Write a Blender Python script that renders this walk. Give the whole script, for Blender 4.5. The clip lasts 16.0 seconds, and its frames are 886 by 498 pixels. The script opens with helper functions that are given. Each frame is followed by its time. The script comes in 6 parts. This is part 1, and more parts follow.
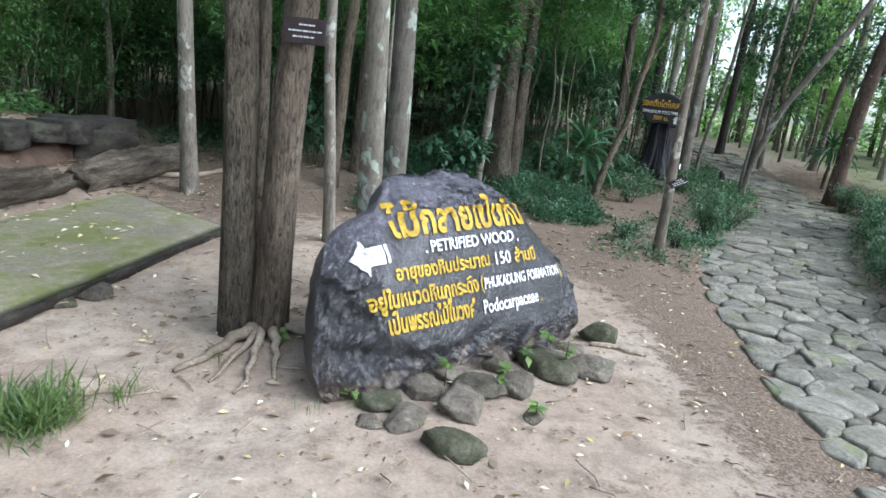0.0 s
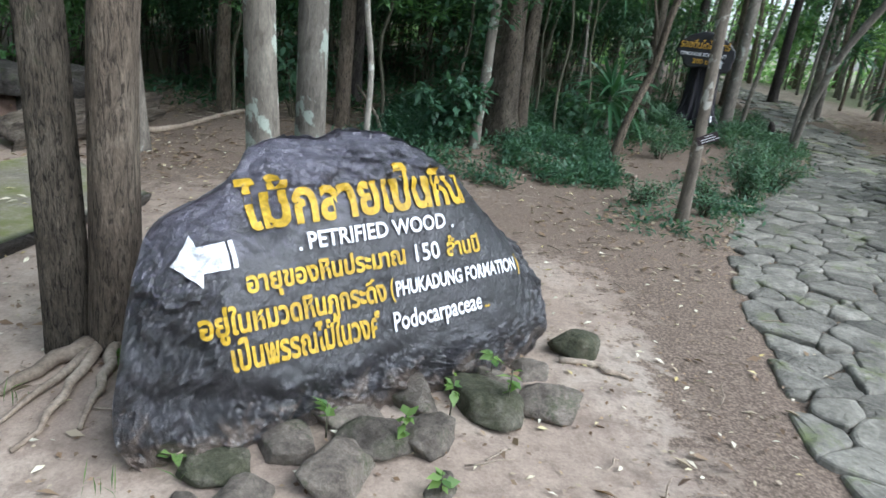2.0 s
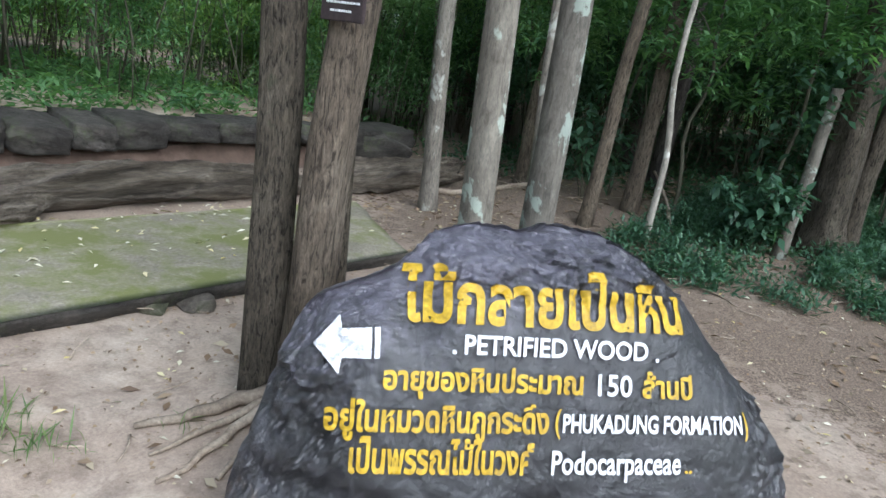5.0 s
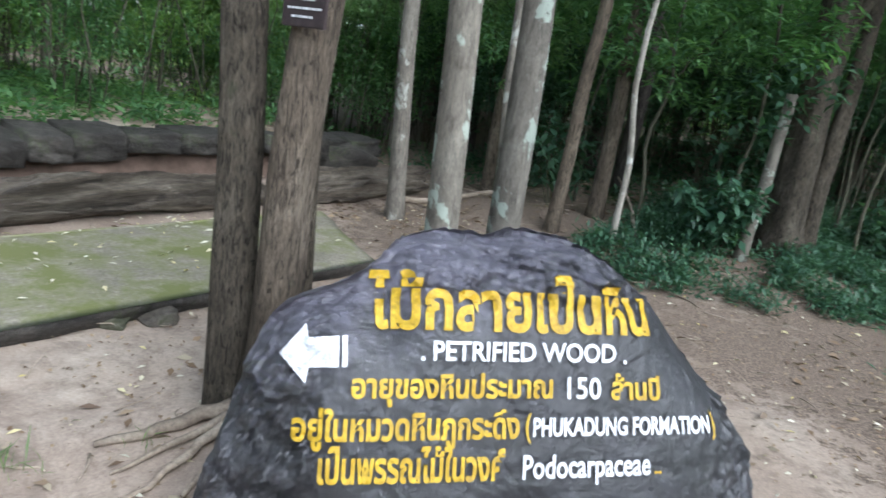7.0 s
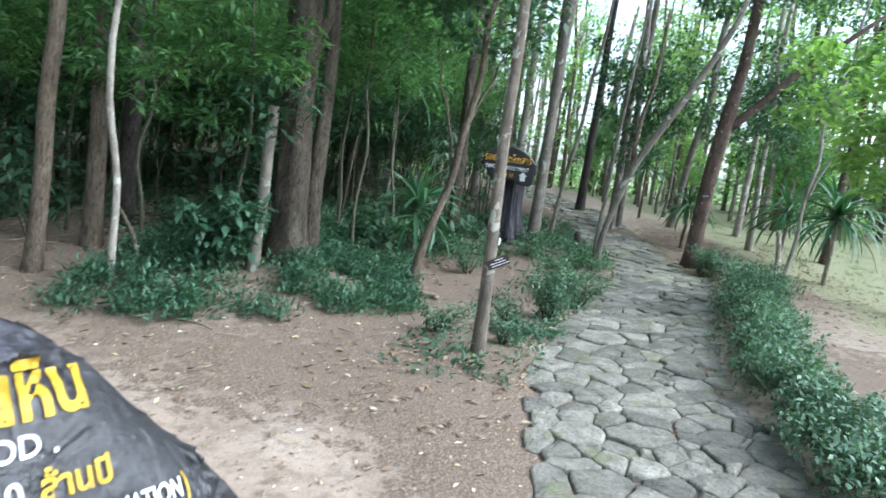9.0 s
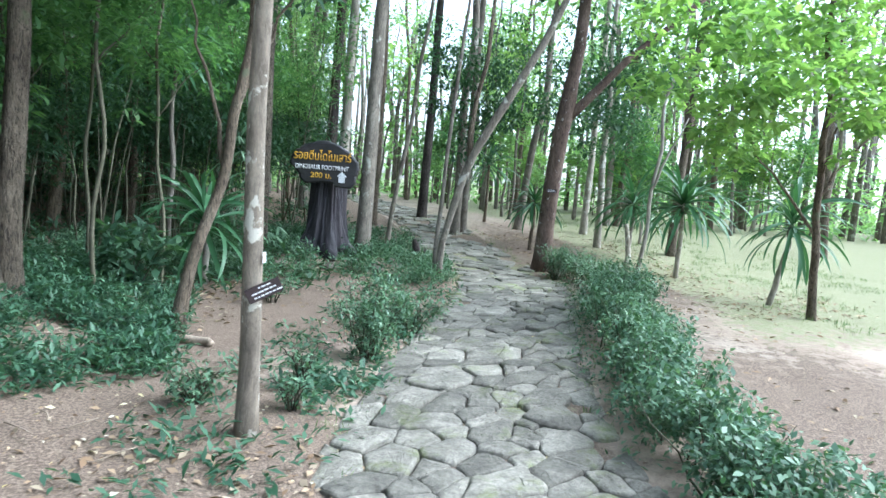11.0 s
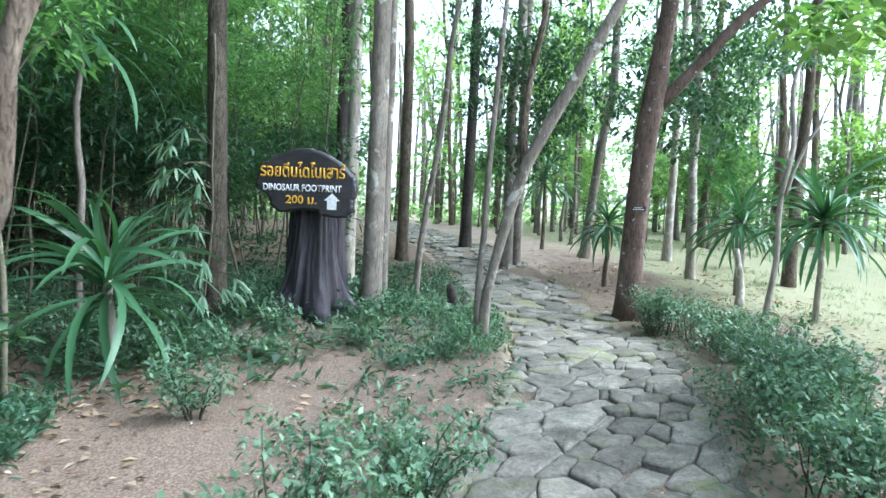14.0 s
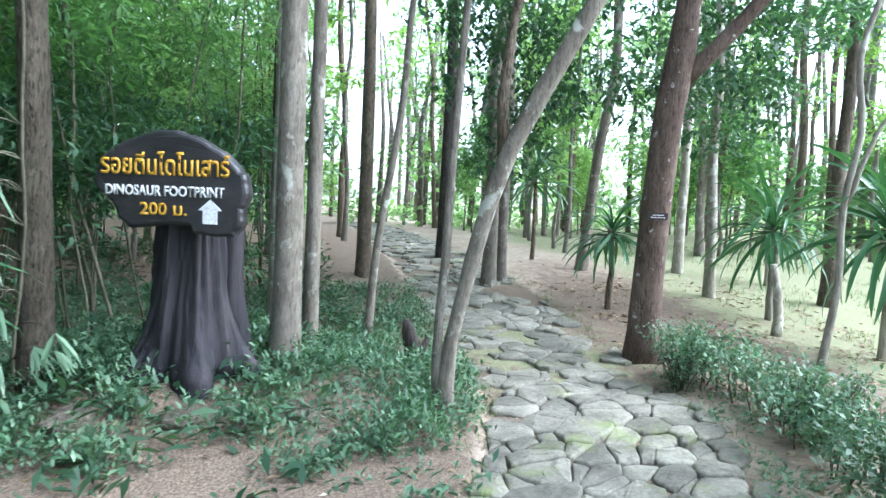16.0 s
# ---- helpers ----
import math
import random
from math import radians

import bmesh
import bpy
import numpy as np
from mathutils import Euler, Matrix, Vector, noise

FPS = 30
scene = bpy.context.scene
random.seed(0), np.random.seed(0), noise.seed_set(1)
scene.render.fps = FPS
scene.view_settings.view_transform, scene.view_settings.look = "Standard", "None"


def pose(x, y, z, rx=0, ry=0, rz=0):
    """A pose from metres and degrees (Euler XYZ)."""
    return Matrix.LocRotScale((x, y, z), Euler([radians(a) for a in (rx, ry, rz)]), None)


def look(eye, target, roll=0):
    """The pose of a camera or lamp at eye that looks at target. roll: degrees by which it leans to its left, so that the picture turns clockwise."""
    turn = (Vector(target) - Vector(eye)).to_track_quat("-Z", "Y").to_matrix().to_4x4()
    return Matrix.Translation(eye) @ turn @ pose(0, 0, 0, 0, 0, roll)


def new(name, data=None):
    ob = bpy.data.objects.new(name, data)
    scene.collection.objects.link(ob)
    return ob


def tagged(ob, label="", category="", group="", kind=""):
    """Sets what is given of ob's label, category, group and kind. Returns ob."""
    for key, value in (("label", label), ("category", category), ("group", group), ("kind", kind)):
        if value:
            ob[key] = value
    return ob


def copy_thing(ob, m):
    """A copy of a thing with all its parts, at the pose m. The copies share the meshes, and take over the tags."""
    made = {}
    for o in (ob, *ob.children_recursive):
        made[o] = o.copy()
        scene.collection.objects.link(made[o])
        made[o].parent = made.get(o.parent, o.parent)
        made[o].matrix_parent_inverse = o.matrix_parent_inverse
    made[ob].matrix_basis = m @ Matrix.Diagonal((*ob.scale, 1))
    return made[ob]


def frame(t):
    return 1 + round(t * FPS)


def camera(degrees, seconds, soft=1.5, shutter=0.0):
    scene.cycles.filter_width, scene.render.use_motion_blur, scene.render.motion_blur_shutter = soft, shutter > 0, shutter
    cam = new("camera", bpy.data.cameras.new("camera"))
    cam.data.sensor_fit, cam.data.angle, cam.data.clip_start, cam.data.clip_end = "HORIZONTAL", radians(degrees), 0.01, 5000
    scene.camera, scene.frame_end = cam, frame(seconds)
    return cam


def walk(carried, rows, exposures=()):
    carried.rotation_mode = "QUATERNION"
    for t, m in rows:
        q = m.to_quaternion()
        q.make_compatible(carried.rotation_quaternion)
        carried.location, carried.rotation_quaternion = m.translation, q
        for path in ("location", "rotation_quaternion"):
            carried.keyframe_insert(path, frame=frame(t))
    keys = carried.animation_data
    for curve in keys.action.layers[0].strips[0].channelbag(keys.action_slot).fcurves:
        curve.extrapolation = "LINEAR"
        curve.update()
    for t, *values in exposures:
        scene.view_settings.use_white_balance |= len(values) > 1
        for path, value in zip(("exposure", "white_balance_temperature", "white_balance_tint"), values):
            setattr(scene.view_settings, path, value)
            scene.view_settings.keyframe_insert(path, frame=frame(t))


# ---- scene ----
cam = camera(67.1, 16.0, shutter=0.25)
PATH = [
    (0, (0.468, 0.193, 1.661), (0.396, 2.133, 1.181), 6.9),
    (0.5, (0.557, 0.433, 1.619), (0.545, 2.37, 1.123), 6.4),
    (1, (0.636, 0.736, 1.618), (0.676, 2.666, 1.095), 6.1),
    (1.5, (0.871, 1.085, 1.602), (0.877, 3.003, 1.035), 6.1),
    (2, (1.033, 1.395, 1.632), (0.85, 3.283, 0.996), 6.4),
    (2.5, (1.115, 1.681, 1.65), (0.754, 3.519, 0.947), 9.1),
    (3, (1.295, 1.877, 1.661), (0.634, 3.638, 0.979), 12.1),
    (3.5, (1.39, 1.963, 1.662), (0.532, 3.665, 1.057), 7.6),
    (4, (1.348, 1.936, 1.697), (0.444, 3.623, 1.117), 9.9),
    (4.5, (1.356, 1.956, 1.684), (0.33, 3.584, 1.136), 9.4),
    (4.7, (1.341, 1.96, 1.71), (0.289, 3.568, 1.157), 9.2),
    (6.8, (1.322, 1.975, 1.69), (0.268, 3.596, 1.178), 8.5),
    (7, (1.334, 1.975, 1.693), (0.347, 3.638, 1.184), 8.7),
    (7.5, (1.355, 1.965, 1.713), (0.699, 3.792, 1.234), 9.3),
    (8, (1.362, 1.949, 1.719), (1.096, 3.886, 1.298), 10.0),
    (8.5, (1.469, 2.096, 1.729), (1.482, 4.051, 1.306), 9.3),
    (9, (1.598, 2.392, 1.776), (1.84, 4.356, 1.482), 7.6),
    (9.5, (1.688, 2.862, 1.773), (2.19, 4.787, 1.564), 6.4),
    (9.7, (1.742, 3.043, 1.767), (2.391, 4.926, 1.585), 6.2),
    (11.8, (2.923, 5.134, 1.452), (3.536, 7.025, 1.235), 3.4),
    (12, (2.973, 5.339, 1.451), (3.562, 7.239, 1.238), 3.3),
    (12.5, (3.127, 5.764, 1.49), (3.654, 7.682, 1.278), 3.6),
    (13, (3.334, 6.355, 1.507), (3.718, 8.311, 1.351), 3.2),
    (13.5, (3.44, 6.855, 1.518), (3.852, 8.807, 1.378), 3.5),
    (14, (3.668, 7.427, 1.526), (4.171, 9.358, 1.383), 2.3),
    (14.5, (3.804, 7.907, 1.532), (4.239, 9.855, 1.402), 2.1),
    (15, (4.009, 8.406, 1.559), (4.449, 10.352, 1.423), 1.7),
    (15.5, (4.303, 8.896, 1.608), (4.781, 10.833, 1.47), 1.7),
    (16, (4.545, 9.47, 1.602), (5.073, 11.393, 1.459), 2.2),
]
walk(cam, [(t, look(eye, target, roll)) for t, eye, target, roll in PATH], [(0.0, 1.68, 5550, 7), (2.5, 1.52, 5550, 7), (8.0, 1.66, 5500, 7), (9.5, 2.35, 5400, 5), (12.0, 2.5, 5350, 6), (16.0, 2.9, 5350, 7)])

# ---- world, sun and sky ----
world = bpy.data.worlds.new("overcast_sky")
scene.world = world
world.use_nodes = True
wn = world.node_tree
sky = wn.nodes.new("ShaderNodeTexSky")
sky.sky_type = "NISHITA"
sky.sun_disc = False
sky.sun_elevation = radians(42)
sky.sun_rotation = radians(107)
sky.air_density, sky.dust_density, sky.ozone_density = 1.0, 2.0, 1.0
pale = wn.nodes.new("ShaderNodeHueSaturation")
pale.inputs["Saturation"].default_value = 0.4
wn.links.new(sky.outputs[0], pale.inputs["Color"])
wn.links.new(pale.outputs[0], wn.nodes["Background"].inputs[0])
wn.nodes["Background"].inputs[1].default_value = 0.12
sun = new("sun", bpy.data.lights.new("sun", "SUN"))
sun.data.energy, sun.data.angle, sun.data.color = 1.5, radians(60), (1.0, 0.97, 0.93)
sun.matrix_world = look((10, -3.0, 9.6), (0, 0, 0))


# ---- materials ----
def node(tree, kind, **values):
    n = tree.nodes.new(kind)
    for key, value in values.items():
        n.inputs[key].default_value = value
    return n


def ramp(tree, source, stops):
    r = tree.nodes.new("ShaderNodeValToRGB")
    while len(r.color_ramp.elements) < len(stops):
        r.color_ramp.elements.new(0.5)
    for e, (at, colour) in zip(r.color_ramp.elements, stops):
        e.position, e.color = at, (*colour, 1)
    tree.links.new(source, r.inputs[0])
    return r.outputs[0]


def mix(tree, factor, a, b, mode="MIX"):
    m = tree.nodes.new("ShaderNodeMix")
    m.data_type, m.blend_type = "RGBA", mode
    for socket, value in ((m.inputs[0], factor), (m.inputs[6], a), (m.inputs[7], b)):
        if isinstance(value, bpy.types.NodeSocket):
            tree.links.new(value, socket)
        elif isinstance(value, tuple):
            socket.default_value = (*value, 1)
        else:
            socket.default_value = value
    return m.outputs[2]


def fractal(tree, coords, scale, detail=6.0, rough=0.6, stretch=(1, 1, 1), distort=0.0):
    mp = tree.nodes.new("ShaderNodeMapping")
    mp.inputs["Scale"].default_value = stretch
    tree.links.new(coords, mp.inputs[0])
    n = node(tree, "ShaderNodeTexNoise", Scale=scale, Detail=detail, Roughness=rough, Distortion=distort)
    tree.links.new(mp.outputs[0], n.inputs["Vector"])
    return n.outputs[0]


def start(name, rough=0.8, spec=0.3):
    m = bpy.data.materials.new(name)
    m.use_nodes = True
    t = m.node_tree
    b = t.nodes["Principled BSDF"]
    b.inputs["Roughness"].default_value = rough
    b.inputs["Specular IOR Level"].default_value = spec
    tc = t.nodes.new("ShaderNodeTexCoord")
    return m, t, b, tc.outputs["Object"]


def bumped(t, b, height, strength, distance):
    n = node(t, "ShaderNodeBump", Strength=strength, Distance=distance)
    t.links.new(height, n.inputs["Height"])
    t.links.new(n.outputs[0], b.inputs["Normal"])


def weathered(name, dark, mid, light, scale=3.0, fine=40.0, rough=0.85, bump=0.6, depth=0.01, stretch=(1, 1, 1),
              patch=None, patch_scale=2.0, patch_at=(0.55, 0.7), vary=0.0, island=0.0, spec=0.3, crag=None):
    """A rough natural surface: three tones at two scales, patches of a second colour, fine relief."""
    m, t, b, co = start(name, rough, spec)
    big = fractal(t, co, scale, 5, 0.65, stretch, 0.3)
    small = fractal(t, co, fine, 6, 0.7, stretch)
    col = ramp(t, big, [(0.3, dark), (0.5, mid), (0.72, light)])
    col = mix(t, 0.75, col, ramp(t, small, [(0.3, (0.35, 0.35, 0.35)), (0.7, (1.15, 1.15, 1.15))]), "MULTIPLY")
    if patch:
        where = fractal(t, co, patch_scale, 6, 0.75)
        f = ramp(t, where, [(patch_at[0], (0, 0, 0)), (patch_at[1], (1, 1, 1))])
        col = mix(t, f, col, patch)
    if vary or island:
        if island:
            g = t.nodes.new("ShaderNodeNewGeometry")
            rnd, amount = g.outputs["Random Per Island"], island
        else:
            oi = t.nodes.new("ShaderNodeObjectInfo")
            rnd, amount = oi.outputs["Random"], vary
        col = mix(t, 1.0, col, ramp(t, rnd, [(0, (1 - amount,) * 3), (1, (1 + amount,) * 3)]), "MULTIPLY")
    t.links.new(col, b.inputs["Base Color"])
    bumped(t, b, mix(t, 0.5, big, small), bump, depth)
    if crag:
        rough_h = fractal(t, co, crag[0], 9, 0.72, distort=1.2)
        cb = node(t, "ShaderNodeBump", Strength=1.0, Distance=crag[1])
        t.links.new(rough_h, cb.inputs["Height"])
        t.links.new(cb.outputs[0], [n for n in t.nodes if n.bl_idname == "ShaderNodeBump"][0].inputs["Normal"])
    return m


def leafy(name, colours, rough=0.5, through_light=0.35):
    """Leaves: a tone per leaf, some light let through."""
    m, t, b, co = start(name, rough, 0.35)
    g = t.nodes.new("ShaderNodeNewGeometry")
    n = len(colours)
    col = ramp(t, g.outputs["Random Per Island"], [(i / max(1, n - 1), c) for i, c in enumerate(colours)])
    col = mix(t, 0.5, col, ramp(t, fractal(t, co, 1.3, 3), [(0.3, (0.6, 0.65, 0.6)), (0.7, (1.3, 1.25, 1.1))]), "MULTIPLY")
    t.links.new(col, b.inputs["Base Color"])
    tr = t.nodes.new("ShaderNodeBsdfTranslucent")
    t.links.new(mix(t, 1.0, col, (1.2, 1.35, 0.7), "MULTIPLY"), tr.inputs[0])
    mx = t.nodes.new("ShaderNodeMixShader")
    mx.inputs[0].default_value = through_light
    t.links.new(b.outputs[0], mx.inputs[1])
    t.links.new(tr.outputs[0], mx.inputs[2])
    t.links.new(mx.outputs[0], t.nodes["Material Output"].inputs[0])
    return m


def bark(name, dark, mid, light, lichen=None, lichen_at=(0.56, 0.6), scale=5.0, groove=0.014, ribs=5.0, lichen_scale=5.0, contrast=0.85):
    m, t, b, co = start(name, 0.9, 0.2)
    big = fractal(t, co, scale, 5, 0.65, (1, 1, 0.5), 0.4)
    rib = fractal(t, co, ribs * 8.5, 6, 0.7, (1, 1, 0.2), 0.9)
    fine = fractal(t, co, 90, 4, 0.7, (1, 1, 0.5))
    col = ramp(t, big, [(0.3, dark), (0.52, mid), (0.72, light)])
    col = mix(t, contrast, col, ramp(t, rib, [(0.38, (0.18, 0.17, 0.16)), (0.48, (0.85, 0.85, 0.85)), (0.66, (1.45, 1.42, 1.36))]), "MULTIPLY")
    col = mix(t, 0.5, col, ramp(t, fine, [(0.3, (0.5, 0.5, 0.5)), (0.7, (1.2, 1.2, 1.2))]), "MULTIPLY")
    if lichen:
        where = fractal(t, co, lichen_scale, 5, 0.62, (1, 1, 0.75), 0.2)
        col = mix(t, ramp(t, where, [(lichen_at[0], (0, 0, 0)), (lichen_at[1], (1, 1, 1))]), col, lichen)
    oi = t.nodes.new("ShaderNodeObjectInfo")
    col = mix(t, 1.0, col, ramp(t, oi.outputs["Random"], [(0, (0.85, 0.85, 0.85)), (1, (1.15, 1.13, 1.1))]), "MULTIPLY")
    t.links.new(col, b.inputs["Base Color"])
    bumped(t, b, mix(t, 0.25, rib, fine), 0.9, groove)
    return m


def ground_material():
    m, t, b, co = start("earth", 0.95, 0.15)
    at = t.nodes.new("ShaderNodeAttribute")
    at.attribute_name = "cover"
    sep = t.nodes.new("ShaderNodeSeparateColor")
    t.links.new(at.outputs["Color"], sep.inputs[0])
    big = fractal(t, co, 0.7, 5, 0.6, distort=0.5)
    mid = fractal(t, co, 6, 6, 0.7)
    fine = fractal(t, co, 60, 5, 0.75)
    grit = fractal(t, co, 220, 3, 0.7)
    col = ramp(t, big, [(0.3, (0.27, 0.21, 0.165)), (0.5, (0.365, 0.295, 0.235)), (0.7, (0.43, 0.37, 0.305))])
    col = mix(t, 0.6, col, ramp(t, mid, [(0.34, (0.42, 0.39, 0.37)), (0.5, (0.95, 0.94, 0.93)), (0.66, (1.2, 1.18, 1.15))]), "MULTIPLY")
    stain = fractal(t, co, 1.9, 6, 0.7, distort=1.0)
    col = mix(t, ramp(t, stain, [(0.5, (0, 0, 0)), (0.68, (0.7, 0.7, 0.7))]), col, (0.2, 0.155, 0.125))
    col = mix(t, 0.6, col, ramp(t, fine, [(0.3, (0.6, 0.57, 0.55)), (0.7, (1.2, 1.2, 1.2))]), "MULTIPLY")

    def cover(amount, colour, edge):
        s = t.nodes.new("ShaderNodeMath")
        s.operation = "MULTIPLY_ADD"
        t.links.new(mid, s.inputs[0])
        s.inputs[1].default_value = edge
        t.links.new(amount, s.inputs[2])
        return mix(t, ramp(t, s.outputs[0], [(edge * 0.5 + 0.25, (0, 0, 0)), (edge * 0.5 + 0.62, (1, 1, 1))]), col, colour)

    col = cover(sep.outputs[1], ramp(t, fine, [(0.35, (0.07, 0.055, 0.042)), (0.5, (0.15, 0.112, 0.085)), (0.66, (0.3, 0.235, 0.18))]), 1.2)
    col = cover(sep.outputs[0], ramp(t, fine, [(0.3, (0.11, 0.13, 0.06)), (0.5, (0.2, 0.205, 0.115)), (0.64, (0.33, 0.3, 0.215))]), 1.2)
    col = cover(sep.outputs[2], ramp(t, mid, [(0.3, (0.075, 0.05, 0.038)), (0.7, (0.15, 0.105, 0.08))]), 0.5)
    t.links.new(col, b.inputs["Base Color"])
    bumped(t, b, mix(t, 0.4, fine, grit), 0.7, 0.012)
    return m


EARTH = ground_material()
FLAG = weathered("flagstone", (0.125, 0.116, 0.095), (0.215, 0.2, 0.165), (0.33, 0.308, 0.258), 5, 35, 0.75, 1.0, 0.02,
                 patch=(0.13, 0.15, 0.055), patch_scale=2.2, patch_at=(0.54, 0.7), vary=0.34, crag=(11.0, 0.02))
FLAG_FAR = weathered("far_flagstone", (0.115, 0.107, 0.086), (0.2, 0.186, 0.152), (0.31, 0.29, 0.24), 3, 35, 0.75, 0.8, 0.012,
                     patch=(0.16, 0.19, 0.07), patch_scale=1.6, patch_at=(0.55, 0.7), island=0.32)
BLACK_ROCK = weathered("black_painted_rock", (0.018, 0.016, 0.018), (0.032, 0.028, 0.033), (0.066, 0.059, 0.07), 4, 34, 0.36, 1.0, 0.014,
                       patch=(0.1, 0.092, 0.11), patch_scale=9, patch_at=(0.54, 0.8), spec=1.0, crag=(12.0, 0.075))
# sharp wrinkles in the painted skin
wt = BLACK_ROCK.node_tree
wco = [n for n in wt.nodes if n.bl_idname == "ShaderNodeTexCoord"][0].outputs["Object"]
wr = node(wt, "ShaderNodeBump", Strength=0.9, Distance=0.035)
wt.links.new(ramp(wt, fractal(wt, wco, 9.0, 8, 0.66, stretch=(1, 1, 1.5), distort=0.6), [(0.36, (0, 0, 0)), (0.5, (1, 1, 1)), (0.64, (0, 0, 0))]), wr.inputs["Height"])
wt.links.new(wr.outputs[0], [n for n in wt.nodes if n.bl_idname == "ShaderNodeBump"][1].inputs["Normal"])
# bare brown stone shows through the paint along the rock's chipped lower edge
rt = BLACK_ROCK.node_tree
rco = [n for n in rt.nodes if n.bl_idname == "ShaderNodeTexCoord"][0].outputs["Object"]
rsep = rt.nodes.new("ShaderNodeSeparateXYZ")
rt.links.new(rco, rsep.inputs[0])
chip = rt.nodes.new("ShaderNodeMath")
chip.operation = "MULTIPLY_ADD"
rt.links.new(rsep.outputs[2], chip.inputs[0])
chip.inputs[1].default_value = -1.1
rt.links.new(fractal(rt, rco, 7.0, 6, 0.7, distort=0.8), chip.inputs[2])
old = rt.nodes["Principled BSDF"].inputs["Base Color"].links[0].from_socket
rt.links.new(mix(rt, ramp(rt, chip.outputs[0], [(0.30, (0, 0, 0)), (0.42, (1, 1, 1))]), old, (0.17, 0.125, 0.095)), rt.nodes["Principled BSDF"].inputs["Base Color"])
# pale purplish sky sheen put into the colour towards the rock's crown and shoulder
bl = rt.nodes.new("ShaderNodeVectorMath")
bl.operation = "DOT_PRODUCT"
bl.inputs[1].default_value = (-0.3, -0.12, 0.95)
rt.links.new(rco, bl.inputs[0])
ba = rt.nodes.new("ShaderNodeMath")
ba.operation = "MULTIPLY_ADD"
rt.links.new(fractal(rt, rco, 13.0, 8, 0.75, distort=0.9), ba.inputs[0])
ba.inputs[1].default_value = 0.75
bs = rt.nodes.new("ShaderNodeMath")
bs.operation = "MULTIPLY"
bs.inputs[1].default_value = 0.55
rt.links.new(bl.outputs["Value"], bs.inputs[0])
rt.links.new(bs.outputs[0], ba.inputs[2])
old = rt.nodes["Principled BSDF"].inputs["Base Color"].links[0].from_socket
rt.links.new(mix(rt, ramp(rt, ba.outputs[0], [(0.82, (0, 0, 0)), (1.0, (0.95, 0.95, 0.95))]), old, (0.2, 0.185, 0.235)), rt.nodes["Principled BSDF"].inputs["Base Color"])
rt.nodes["Principled BSDF"].inputs["Coat Weight"].default_value = 0.35
rt.nodes["Principled BSDF"].inputs["Coat Roughness"].default_value = 0.32
COBBLE = weathered("mossy_stone", (0.1, 0.082, 0.066), (0.21, 0.178, 0.143), (0.33, 0.285, 0.235), 7, 40, 0.88, 1.0, 0.02,
                   patch=(0.075, 0.085, 0.04), patch_scale=6, patch_at=(0.52, 0.68), vary=0.35, crag=(16.0, 0.03))
MOSSY = weathered("green_mossed_stone", (0.055, 0.058, 0.035), (0.1, 0.1, 0.06), (0.2, 0.18, 0.14), 8, 50, 0.95, 1.0, 0.015, crag=(16.0, 0.03))
CONCRETE = weathered("mossy_concrete", (0.2, 0.176, 0.132), (0.295, 0.262, 0.2), (0.39, 0.352, 0.275), 1.6, 45, 0.9, 0.6, 0.006,
                     patch=(0.145, 0.15, 0.055), patch_scale=1.6, patch_at=(0.41, 0.58))
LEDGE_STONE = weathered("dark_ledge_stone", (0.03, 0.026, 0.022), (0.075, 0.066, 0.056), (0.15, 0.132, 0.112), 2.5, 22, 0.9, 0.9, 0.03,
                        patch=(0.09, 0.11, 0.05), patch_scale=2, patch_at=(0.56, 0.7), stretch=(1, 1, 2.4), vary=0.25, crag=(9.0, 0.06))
LOG_STONE = weathered("petrified_log", (0.06, 0.048, 0.038), (0.17, 0.14, 0.108), (0.34, 0.295, 0.23), 4, 26, 0.9, 1.0, 0.05, stretch=(2.4, 0.3, 2.4), crag=(8.0, 0.05))
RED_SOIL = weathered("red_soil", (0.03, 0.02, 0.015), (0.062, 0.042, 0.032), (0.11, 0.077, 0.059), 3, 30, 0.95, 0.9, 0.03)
DEAD_WOOD = weathered("dead_wood", (0.16, 0.12, 0.09), (0.3, 0.24, 0.18), (0.42, 0.35, 0.27), 4, 50, 0.9, 0.6, 0.006, vary=0.2)
STUMP_WOOD = weathered("black_stained_stump", (0.01, 0.008, 0.012), (0.02, 0.0165, 0.023), (0.055, 0.044, 0.05), 3, 30, 0.6, 0.9, 0.02, stretch=(2, 2, 0.35), spec=0.4)
BOARD_WOOD = weathered("black_board", (0.01, 0.009, 0.011), (0.02, 0.018, 0.021), (0.042, 0.036, 0.04), 4, 40, 0.42, 0.7, 0.008, stretch=(1, 1, 2), spec=0.5)
YELLOW = weathered("yellow_paint", (0.36, 0.22, 0.012), (0.5, 0.32, 0.018), (0.62, 0.42, 0.035), 11, 60, 0.5, 0.5, 0.006, patch=(0.13, 0.09, 0.03), patch_scale=16, patch_at=(0.58, 0.74))
ORANGE = weathered("ochre_paint", (0.5, 0.26, 0.02), (0.62, 0.35, 0.03), (0.7, 0.42, 0.06), 9, 60, 0.55, 0.3, 0.003)
WHITE = weathered("white_paint", (0.6, 0.6, 0.62), (0.74, 0.74, 0.76), (0.82, 0.82, 0.83), 9, 60, 0.55, 0.4, 0.004, patch=(0.35, 0.35, 0.37), patch_scale=16, patch_at=(0.66, 0.8))
PLATE = weathered("dark_brown_plate", (0.028, 0.018, 0.019), (0.042, 0.028, 0.029), (0.06, 0.043, 0.043), 8, 60, 0.5, 0.3, 0.002)
